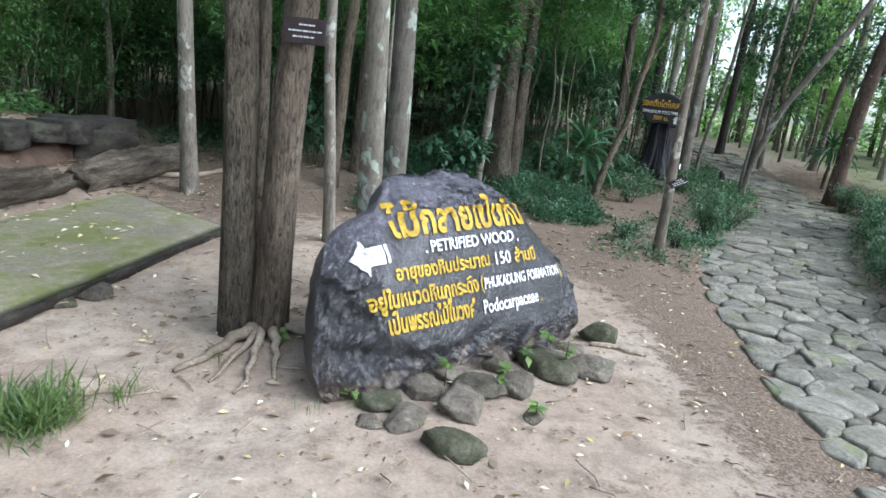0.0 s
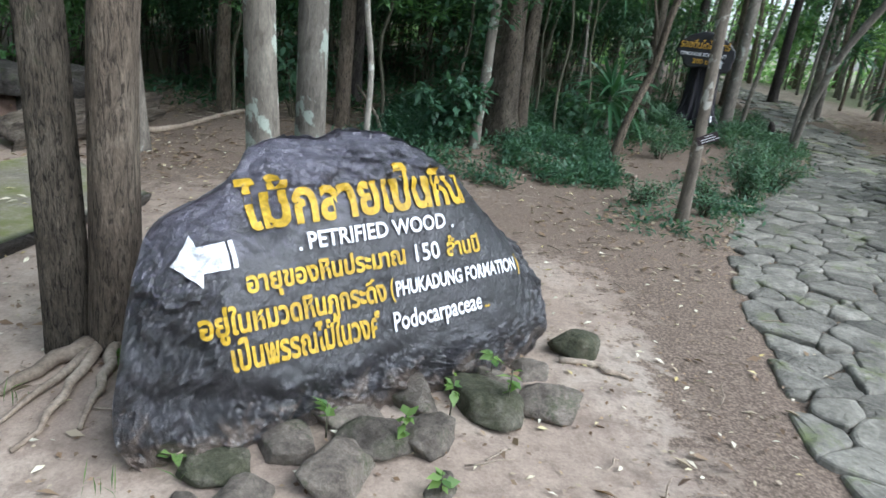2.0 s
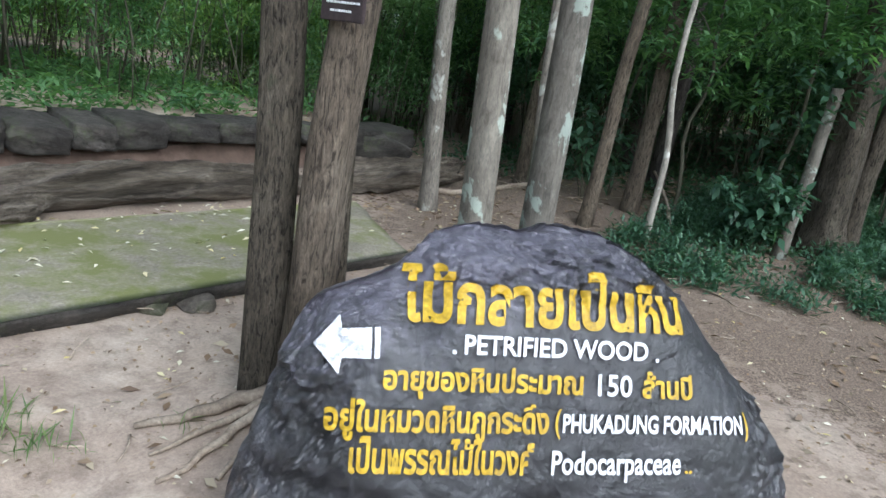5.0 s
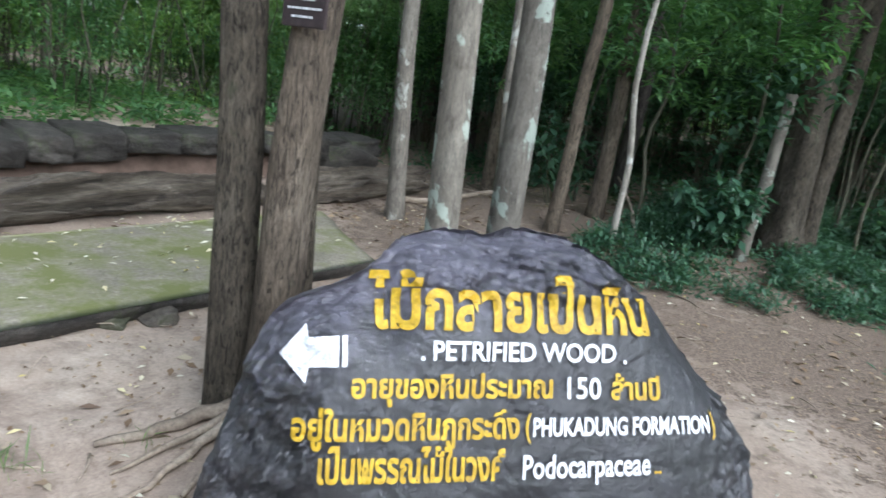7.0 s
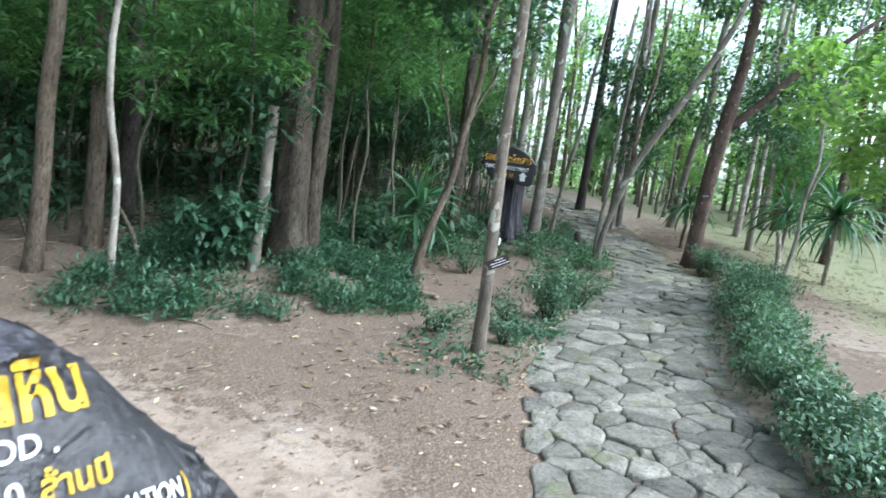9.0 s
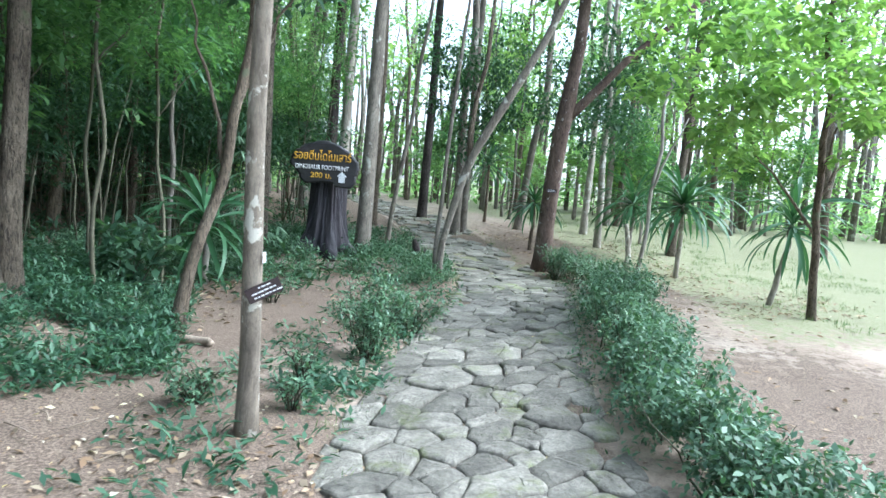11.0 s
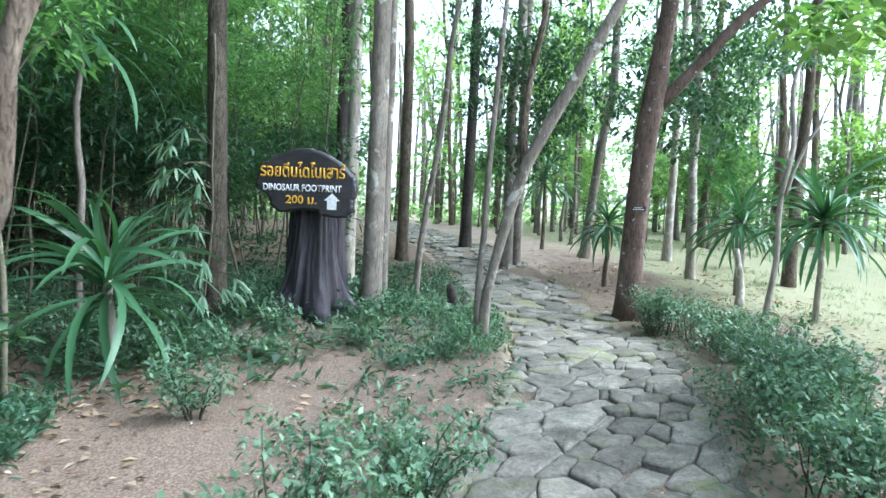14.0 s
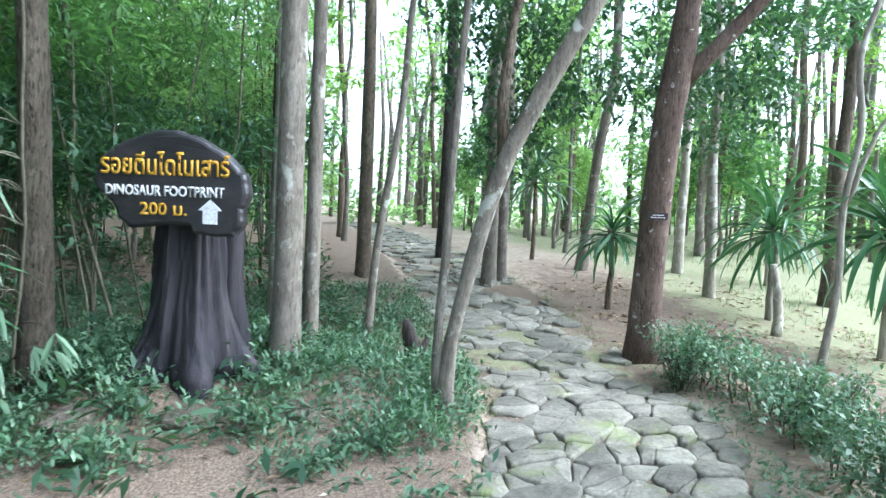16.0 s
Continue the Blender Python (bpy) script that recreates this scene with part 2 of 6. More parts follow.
BARK_DARK = bark("furrowed_bark", (0.06, 0.049, 0.037), (0.12, 0.101, 0.077), (0.2, 0.172, 0.135), groove=0.08, ribs=7.5, contrast=0.95, lichen=(0.09, 0.11, 0.06), lichen_at=(0.62, 0.75))
BARK_BROWN = bark("brown_bark", (0.078, 0.061, 0.045), (0.142, 0.114, 0.086), (0.215, 0.18, 0.14), groove=0.035, ribs=6.5, lichen=(0.12, 0.14, 0.09), lichen_at=(0.62, 0.75))
BARK_LICHEN = bark("lichened_bark", (0.09, 0.08, 0.066), (0.145, 0.13, 0.108), (0.21, 0.195, 0.165), lichen=(0.27, 0.3, 0.255), lichen_at=(0.55, 0.6), groove=0.006, ribs=4, lichen_scale=8, contrast=0.4)
BARK_PALE = bark("pale_bark", (0.2, 0.18, 0.15), (0.3, 0.275, 0.235), (0.42, 0.39, 0.34), lichen=(0.48, 0.47, 0.43), lichen_at=(0.56, 0.62), groove=0.006, ribs=3.5, contrast=0.4)
BARK_GREY = bark("grey_bark", (0.11, 0.095, 0.08), (0.18, 0.16, 0.135), (0.26, 0.24, 0.205), lichen=(0.36, 0.36, 0.32), lichen_at=(0.58, 0.64), groove=0.01, ribs=4.5, contrast=0.5)
BARK_RED = bark("reddish_bark", (0.065, 0.045, 0.038), (0.12, 0.085, 0.07), (0.19, 0.145, 0.12), lichen=(0.4, 0.38, 0.36), lichen_at=(0.64, 0.68), groove=0.018, ribs=5, contrast=0.6, lichen_scale=9)
BARK_BLACK = bark("blackish_bark", (0.035, 0.03, 0.028), (0.065, 0.055, 0.05), (0.11, 0.095, 0.08), lichen=(0.13, 0.12, 0.1), lichen_at=(0.64, 0.7), groove=0.015, ribs=5)
BARK_PEEL = bark("peeling_brown_bark", (0.1, 0.084, 0.068), (0.165, 0.14, 0.112), (0.235, 0.205, 0.168), lichen=(0.36, 0.345, 0.3), lichen_at=(0.56, 0.59), groove=0.006, ribs=3.5, contrast=0.4, lichen_scale=4)
STEM = weathered("green_brown_stem", (0.05, 0.048, 0.03), (0.09, 0.085, 0.055), (0.15, 0.14, 0.1), 5, 40, 0.85, 0.3, 0.003, vary=0.25)
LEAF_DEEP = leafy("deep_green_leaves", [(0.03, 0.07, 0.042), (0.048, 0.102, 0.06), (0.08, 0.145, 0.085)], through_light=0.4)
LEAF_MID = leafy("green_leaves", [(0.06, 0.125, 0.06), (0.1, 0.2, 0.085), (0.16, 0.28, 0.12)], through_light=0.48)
# paled leaf colours: backlight and distance haze painted in
LEAF_BACKLIT = leafy("backlit_pale_leaves", [(0.13, 0.22, 0.11), (0.21, 0.33, 0.17), (0.32, 0.44, 0.25)], through_light=0.6)
LEAF_LIGHT = leafy("light_green_leaves", [(0.11, 0.2, 0.075), (0.19, 0.3, 0.1), (0.28, 0.4, 0.15)], through_light=0.55)
LEAF_FERN = leafy("ground_cover_leaves", [(0.03, 0.072, 0.044), (0.053, 0.118, 0.072), (0.11, 0.2, 0.128)], rough=0.45, through_light=0.3)
LEAF_HEDGE = leafy("hedge_leaves", [(0.05, 0.105, 0.065), (0.085, 0.16, 0.095), (0.16, 0.25, 0.16)], rough=0.42, through_light=0.25)
LEAF_STRAP = leafy("strap_leaves", [(0.026, 0.072, 0.036), (0.045, 0.115, 0.056), (0.09, 0.18, 0.09)], rough=0.35, through_light=0.25)
LEAF_PALE = leafy("pale_narrow_leaves", [(0.06, 0.12, 0.07), (0.11, 0.19, 0.12), (0.22, 0.31, 0.23)], rough=0.45, through_light=0.3)
GRASS = leafy("grass_blades", [(0.06, 0.11, 0.036), (0.1, 0.165, 0.055), (0.18, 0.22, 0.095)], through_light=0.4)
LITTER = leafy("fallen_leaves", [(0.09, 0.055, 0.035), (0.2, 0.13, 0.08), (0.33, 0.24, 0.16), (0.13, 0.085, 0.06), (0.45, 0.38, 0.28)], rough=0.7, through_light=0.1)
PALE_LITTER = leafy("pale_fallen_leaves", [(0.5, 0.45, 0.36), (0.66, 0.62, 0.52), (0.5, 0.4, 0.15)], rough=0.7, through_light=0.1)


# ---- building helpers ----
ORIGIN = {}


def thing(name, at, label="", category="", group="", kind=""):
    """An Empty at a thing's base, which parents its parts."""
    ob = new(name)
    ob.empty_display_size = 0.1
    ob.location = at
    ORIGIN[ob] = Vector(at)
    return tagged(ob, label, category, group, kind)


def linked(name, mesh, material, parent=None, label="", smooth=True):
    if material and not mesh.materials:
        mesh.materials.append(material)
    if smooth:
        mesh.polygons.foreach_set("use_smooth", [True] * len(mesh.polygons))
    ob = new(name, mesh)
    if parent:
        ob.parent = parent
        ORIGIN[ob] = ORIGIN[parent]
    return tagged(ob, label)


def solid(name, verts, faces, material, parent=None, label="", smooth=True):
    """One mesh from world-space points and faces (lists, or an array of equal faces)."""
    v = np.asarray(verts, dtype=float).reshape(-1, 3)
    if parent:
        v = v - np.array(ORIGIN[parent])
    me = bpy.data.meshes.new(name)
    if isinstance(faces, np.ndarray):
        k = faces.shape[1]
        me.vertices.add(len(v))
        me.vertices.foreach_set("co", v.ravel())
        me.loops.add(faces.size)
        me.loops.foreach_set("vertex_index", faces.ravel().astype(np.int32))
        me.polygons.add(len(faces))
        me.polygons.foreach_set("loop_start", np.arange(0, faces.size, k, dtype=np.int32))
        me.update(calc_edges=True)
    else:
        me.from_pydata(v.tolist(), [], faces)
        me.update()
    return linked(name, me, material, parent, label, smooth)


def part(name, bm, material, parent=None, label="", smooth=True):
    """A bmesh as one mesh object under a thing; its points are in the parent's space."""
    me = bpy.data.meshes.new(name)
    bm.to_mesh(me)
    bm.free()
    return linked(name, me, material, parent, label, smooth)


def tube(points, radii, sides=10, rough=0.0, seed=0, ends=True, lobes=0.0):
    """A round stem through points; rough: share of the radius by which its skin wanders. Returns points and faces."""
    p = np.asarray(points, float)
    r = np.asarray(radii, float)
    rng = np.random.default_rng(seed)
    phase = rng.random(3) * 6.28
    verts, faces = [], []
    side = np.array([1.0, 0.0, 0.0])
    for i in range(len(p)):
        d = p[min(i + 1, len(p) - 1)] - p[max(i - 1, 0)]
        d /= np.linalg.norm(d) + 1e-9
        if abs(d @ side) > 0.9:
            side = np.array([0.0, 1.0, 0.0])
        a = side - d * (d @ side)
        a /= np.linalg.norm(a)
        b = np.cross(d, a)
        for k in range(sides):
            ang = 2 * math.pi * k / sides
            rr = r[i] * (1 + rough * (noise.noise((2 * math.cos(ang) + phase[0] * 3, 2 * math.sin(ang) + i * 0.13, i * 0.35 + phase[1]))
                                      + 0.5 * math.sin(3 * ang + phase[2] + 0.07 * i)) + lobes * math.cos(5 * ang + phase[0]))
            verts.append(p[i] + rr * (math.cos(ang) * a + math.sin(ang) * b))
    for i in range(len(p) - 1):
        for k in range(sides):
            k2 = (k + 1) % sides
            faces.append((i * sides + k, i * sides + k2, (i + 1) * sides + k2, (i + 1) * sides + k))
    if ends:
        faces.append(tuple(range(sides))[::-1])
        faces.append(tuple((len(p) - 1) * sides + k for k in range(sides)))
    return verts, faces


def joined(*pieces):
    verts, faces = [], []
    for v, f in pieces:
        n = len(verts)
        verts += list(v)
        faces += [tuple(i + n for i in q) for q in f]
    return verts, faces


def bend(a, b, sag=(0, 0, 0), n=8, wander=0.0, seed=0):
    """Points from a to b, bowed by sag at the middle and wandering a little."""
    a, b, sag = np.array(a, float), np.array(b, float), np.array(sag, float)
    out = []
    for i in range(n + 1):
        t = i / n
        q = a + (b - a) * t + sag * 4 * t * (1 - t)
        if wander and 0 < i:
            q = q + wander * np.array([noise.noise((t * 5, seed * 7.3, 0)), noise.noise((t * 5, seed * 7.3, 9)), 0.0]) * min(1, 3 * t)
        out.append(q)
    return out


def leaf_cloud(blobs, count, size, seed, aspect=0.45, droop=0.3, shell=0.6, spread=0.35):
    """Folded leaves scattered through ellipsoids (x, y, z, rx, ry, rz). Returns arrays of points and of four-sided faces."""
    rng = np.random.default_rng(seed)
    bl = np.asarray(blobs, float)
    vol = (bl[:, 3] * bl[:, 4] * bl[:, 5]) ** 0.75
    pick = rng.choice(len(bl), count, p=vol / vol.sum())
    d = rng.normal(size=(count, 3))
    d /= np.linalg.norm(d, axis=1)[:, None]
    rad = rng.random(count) ** (1 / 3) * (1 - shell) + shell * (0.75 + 0.3 * rng.random(count))
    c = bl[pick, :3] + d * bl[pick, 3:6] * rad[:, None]
    return leaves_at(c, size, rng, aspect, droop, spread)


def leaves_at(c, size, rng, aspect=0.45, droop=0.3, spread=0.35, up=None):
    count = len(c)
    az = rng.random(count) * 2 * math.pi
    el = rng.normal(-droop, spread, count)
    way = np.stack([np.cos(az) * np.cos(el), np.sin(az) * np.cos(el), np.sin(el)], 1)
    side = np.stack([-np.sin(az), np.cos(az), rng.normal(0, 0.35, count)], 1)
    side /= np.linalg.norm(side, axis=1)[:, None]
    nrm = np.cross(way, side)
    s = size * (0.6 + 0.8 * rng.random(count))[:, None]
    w = s * aspect * 0.5
    v = np.stack([c, c + way * s * 0.45 + side * w + nrm * s * 0.06, c + way * s - nrm * s * 0.08, c + way * s * 0.45 - side * w + nrm * s * 0.06], 1)
    return v.reshape(-1, 3), np.arange(count * 4).reshape(-1, 4)


def clumps(centre, reach, count, size, rng, flat=0.6):
    """Blobs of a crown: small ellipsoids scattered through a large one, so that its outline is uneven."""
    out = []
    for _ in range(count):
        d = rng.normal(size=3)
        d /= np.linalg.norm(d)
        q = np.array(centre) + d * np.array(reach) * (0.35 + 0.65 * rng.random())
        s = size * (0.6 + 0.8 * rng.random())
        out.append((*q, s, s, s * flat))
    return out


# ---- the lie of the land ----
LINE_Y = [-8, 0, 3.5, 5.5, 6.8, 7.8, 9.5, 11.2, 12.7, 14.0, 16.8, 20.5, 25, 31, 42, 60]
LINE_X = [3.1, 3.3, 3.45, 3.62, 3.8, 4.05, 4.82, 5.73, 6.6, 7.1, 7.6, 7.75, 8.1, 8.6, 9.4, 10.5]
TABLE_Y = np.linspace(-8, 60, 681)
TABLE_X = np.interp(TABLE_Y, LINE_Y, LINE_X)
TABLE_X = np.convolve(np.pad(TABLE_X, 8, mode="edge"), np.ones(17) / 17, mode="valid")


def path_x(y):
    return np.interp(y, TABLE_Y, TABLE_X)


def bump_at(x, y, cx, cy, rx, ry):
    return np.exp(-(((x - cx) / rx) ** 2 + ((y - cy) / ry) ** 2))


def smooth(e0, e1, v):
    k = np.clip((v - e0) / (e1 - e0), 0, 1)
    return k * k * (3 - 2 * k)


def bank_x(y):
    """The line of the red soil bank behind the logs."""
    return -4.95 + 0.09 * (y - 5.4)


def height(x, y):
    x, y = np.asarray(x, float), np.asarray(y, float)
    off = np.abs(x - path_x(y))
    rise = 0.43 * bump_at(x, y, 3.95, 14.6, 1.6, 0.95) + 0.24 * smooth(7.7, 9.8, y) * smooth(2.1, 0.9, x) * smooth(-3.5, -2.4, x) * smooth(40, 25, y)
    rise = rise + 0.05 * bump_at(x, y, 0.2, 3.5, 0.8, 0.7) + 0.06 * bump_at(x, y, -0.55, 3.9, 0.7, 0.6)
    bank = smooth(0.12, -0.12, x - bank_x(y)) * smooth(10.2, 9.2, y) * 0.42 + smooth(-3.4, -4.4, x) * smooth(10.5, 9, y) * 0.18
    und = 0.018 * np.sin(1.7 * x + 0.6 * y) * np.cos(1.1 * y - 0.5 * x) + 0.01 * np.sin(4.3 * x - 2.1) * np.sin(3.7 * y)
    far = 0.25 * np.sin(0.13 * x + 1) * np.sin(0.11 * y) * smooth(22, 40, np.hypot(x - 4, y - 8))
    return (rise + bank) * smooth(0.7, 1.4, off) + und * smooth(0.6, 1.5, off) - 0.03 * smooth(1.05, 0.85, off) + far + 0.5 * smooth(15.5, 22.5, y)


def z_at(x, y):
    return float(height(x, y))


# ---- ground ----
def build_ground():
    def axis(lo, hi, step, far):
        core = np.arange(lo, hi + step / 2, step)
        out = [hi + (far - hi) * (k / 14) ** 2.2 for k in range(1, 15)]
        inn = [lo - (far + lo) * (k / 14) ** 2.2 for k in range(14, 0, -1)]
        return np.concatenate([inn, core, out])

    xs, ys = axis(-9, 18, 0.11, 900), axis(-4, 34, 0.13, 900)
    gx, gy = np.meshgrid(xs, ys)
    x, y = gx.ravel(), gy.ravel()
    rng = np.random.default_rng(4)
    z = height(x, y) + rng.normal(0, 0.004, len(x)) * (np.hypot(x - 4, y - 8) < 30)
    nx, ny = len(xs), len(ys)
    i = np.arange(nx * ny).reshape(ny, nx)
    f = np.stack([i[:-1, :-1], i[:-1, 1:], i[1:, 1:], i[1:, :-1]], -1).reshape(-1, 4)
    ob = solid("ground", np.stack([x, y, z], 1), f, EARTH)
    tagged(ob, "bare tan earth with leaf litter and moss", "ground", kind="structure")
    off = x - path_x(y)
    grass = smooth(2.2, 3.8, off) * smooth(8, 11.5, y) * 0.45 + 0.4 * smooth(5, 8, off) * smooth(8, 12, y)
    grass = grass * (1 - 0.6 * bump_at(x, y, 7.4, 9.0, 1.2, 2.5)) + 0.15 * smooth(0.9, 1.1, np.abs(off)) * smooth(1.7, 1.3, np.abs(off)) * smooth(7, 9, y)
    grass = grass + 0.12 * smooth(1.0, 0.75, np.abs(off)) + 0.5 * bump_at(x, y, 7.5, 16.3, 0.9, 1.3)
    woods = smooth(9.2, 11.5, y - 0.25 * np.clip(x, -9, 3)) * smooth(-1.4, -2.6, off)
    litter = woods * 0.95 + 0.85 * bump_at(x, y, 2.55, 7.7, 0.8, 1.3) + 0.62 * bump_at(x, y, 2.35, 4.6, 0.55, 2.4) + 0.45 * bump_at(x, y, 1.3, 2.2, 0.8, 0.7) + 0.8 * bump_at(x, y, 9.6, 16.5, 1.8, 3.2) + (0.55 - 0.35 * smooth(8, 11, y)) * smooth(1.0, 1.8, off) * smooth(5.5, 3.5, off)
    litter = litter + 0.6 * bump_at(x, y, 1.6, 9.3, 1.0, 0.9) + 0.6 * smooth(-7, -9, x) + 0.2 * smooth(18, 26, y) * smooth(1.2, 3, np.abs(off)) * smooth(3, 0, off) + 0.45 * bump_at(x, y, 1.0, 7.2, 1.6, 1.2) + 0.6 * bump_at(x, y, -1.8, 8.9, 2.2, 1.5) + 0.3 * bump_at(x, y, -2.6, 6.8, 0.9, 1.5)
    litter = litter + 0.6 * smooth(1.0, 0.7, np.abs(off)) + 0.55 * smooth(-0.85, -1.1, off) * smooth(9, 11, y)
    red = smooth(0.35, 0.05, np.abs(x - bank_x(y))) * smooth(10, 9, y) + 0.3 * smooth(-3.2, -3.6, x) * smooth(10, 9, y) * smooth(-5, -4.6, x)
    col = np.stack([np.clip(grass, 0, 1), np.clip(litter, 0, 1), np.clip(red, 0, 1), np.ones(len(x))], 1)
    a = ob.data.color_attributes.new("cover", "FLOAT_COLOR", "POINT")
    a.data.foreach_set("color", col.ravel())
    return ob


ground = build_ground()


# ---- trees ----
def tree(at, r, top, material, label, crown=None, leaf=None, limbs=(), flare=0.35, wander=0.05, sides=12, seed=0, category="tree", name="tree", group="", crown_count=700, crown_leaf=0.12, roughness=0.05, taper=0.55, aspect=0.42):
    """A standing tree: a tapered trunk that flares at its foot, limbs, and a crown of leaf clumps."""
    x, y = at
    z0 = z_at(x, y)
    ob = thing(name, (x, y, z0), label, category, group)
    h = top[2]
    n = max(8, int(h / 0.25))
    pts = bend((x, y, z0 - 0.12), (x + top[0] * h, y + top[1] * h, z0 + h), (0, 0, 0), n, wander, seed)
    rad = [r * (1 + flare * math.exp(-max(0.0, (i / n) * h - 0.1) * 5)) * (1 - (1 - taper) * i / n) for i in range(n + 1)]
    solid("trunk", *tube(pts, rad, sides, roughness, seed, lobes=0.03), material, ob)
    for k, (z, dx, dy, dz, lr) in enumerate(limbs):
        i = min(n, max(0, int((z + 0.12) / (h + 0.12) * n)))
        a = pts[i]
        b = a + np.array([dx, dy, dz])
        q = bend(a, b, (0, 0, 0.06 * math.hypot(dx, dy)), 7, 0.08, seed + k)
        solid("limb", *tube(q, [lr * (1 - 0.6 * j / 7) for j in range(8)], 8, 0.06, seed + k), material, ob)
    if not crown:
        crown, crown_count = clumps(tuple(pts[-1]), (0.5, 0.5, 0.4), 5, 0.35, np.random.default_rng(seed)), 220
    if crown:
        solid("crown", *leaf_cloud(crown, crown_count, crown_leaf, seed + 50, aspect), leaf or LEAF_DEEP, ob, smooth=False)
    return ob


R = np.random.default_rng(11)
HIGH = 9.0


def crown_over(x, y, z, reach, n=12, size=0.7):
    return clumps((x, y, z), reach, n, size, R)


# the pair beside the painted rock, and the slim stem behind them
tree((-0.87, 3.94), 0.102, (-0.026, -0.006, 6.5), BARK_DARK, "dark furrowed trunk standing beside the painted rock", crown_over(-1.0, 3.8, 6.6, (1.6, 1.6, 0.9)), LEAF_MID, seed=1, sides=36, wander=0.05, flare=0.12, roughness=0.09, crown_leaf=0.16)
tree((-0.675, 3.97), 0.108, (0.028, 0.022, 6.5), BARK_BROWN, "brown trunk with a name plate beside the painted rock", crown_over(-0.6, 4.2, 6.8, (1.6, 1.6, 0.9)), LEAF_MID, seed=2, sides=36, wander=0.05, flare=0.16, roughness=0.07, crown_leaf=0.16)
tree((-0.88, 4.4), 0.05, (-0.03, 0.0, 6.0), BARK_DARK, "slim dark trunk close behind a pair of trunks", seed=3, wander=0.04)
# between the rock and the woods
tree((-2.97, 8.05), 0.1, (-0.035, -0.02, 7.5), BARK_GREY, "straight grey trunk at the end of a concrete slab", crown_over(-3.2, 8.1, 7.4, (1.8, 1.8, 1.2)), LEAF_MID, seed=4, wander=0.05, crown_leaf=0.17)
tree((-0.2, 4.58), 0.084, (-0.035, -0.015, 7.0), BARK_LICHEN, "grey trunk with pale lichen patches behind the rock", crown_over(-0.4, 5.2, 7.0, (1.8, 1.8, 1)), LEAF_MID, seed=5, wander=0.03, flare=0.2, sides=16, crown_leaf=0.16)
tree((-0.12, 5.02), 0.09, (-0.008, -0.004, 7.0), BARK_LICHEN, "slightly leaning trunk mottled with pale lichen", crown_over(0.4, 6.2, 7.2, (1.8, 1.8, 1)), LEAF_MID, seed=6, wander=0.05, flare=0.2, sides=16, crown_leaf=0.16)
tree((-0.9, 6.58), 0.058, (-0.06, -0.01, 6.5), BARK_GREY, "slim grey-brown trunk standing behind the painted rock", seed=7, wander=0.06)
tree((0.46, 9.6), 0.068, (0.05, 0.0, 1.75), BARK_LICHEN, "broken pale mottled stem among green ground cover", seed=8, wander=0.02, taper=0.8)
tree((-0.72, 8.88), 0.036, (0.01, 0.0, 5.0), BARK_PALE, "thin crooked pale sapling at the edge of the woods", [(-0.6, 8.9, 4.6, 1.0, 1.0, 0.6)], LEAF_DEEP, seed=9, wander=0.2, crown_count=900, crown_leaf=0.14)
tree((0.76, 10.3), 0.2, (-0.03, 0.0, 9.0), BARK_DARK, "thick dark forest tree with a gnarled trunk", crown_over(0.7, 10.5, 8.4, (3, 3, 1.6), 18, 1.1), LEAF_MID, seed=10, sides=36, flare=0.95, roughness=0.2, limbs=((1.9, 0.3, 0.1, 1.6, 0.1), (3.2, -0.9, 0.3, 1.5, 0.08)), crown_count=2200, crown_leaf=0.2)
tree((0.98, 10.45), 0.1, (-0.01, 0.02, 8.0), BARK_DARK, "gnarled second stem close beside a thick forest tree", seed=12, roughness=0.12, wander=0.15)
tree((-1.45, 8.95), 0.08, (0.05, 0.0, 7.0), BARK_BROWN, "brown forest trunk at the edge of the woods", seed=13, wander=0.08)
tree((-1.3, 9.9), 0.1, (0.02, 0.0, 7.0), BARK_BROWN, "brown forest trunk at the edge of the woods", seed=14, wander=0.08)
tree((2.75, 8.18), 0.06, (-0.004, 0.003, 6.0), BARK_PEEL, "slim mottled grey tree with a name plate beside the path", crown_over(2.2, 9.0, 6.0, (2.4, 2.2, 0.9), 30), LEAF_MID, seed=15, wander=0.04, sides=16, crown_leaf=0.17, crown_count=6000)
tree((2.22, 10.4), 0.055, (0.19, 0.03, 4.8), BARK_BROWN, "thin leaning sapling with drooping leaves", [(2.9, 10.6, 3.5, 0.8, 0.8, 0.6), (3.1, 10.5, 4.7, 1.1, 1.1, 0.7), (2.2, 10.8, 3.9, 0.8, 0.8, 0.5)], LEAF_DEEP, seed=16, wander=0.18, flare=0.7, crown_count=2600, crown_leaf=0.15, limbs=((1.6, -0.35, 0.1, 1.5, 0.022), (2.2, 0.5, 0.1, 1.2, 0.02)))
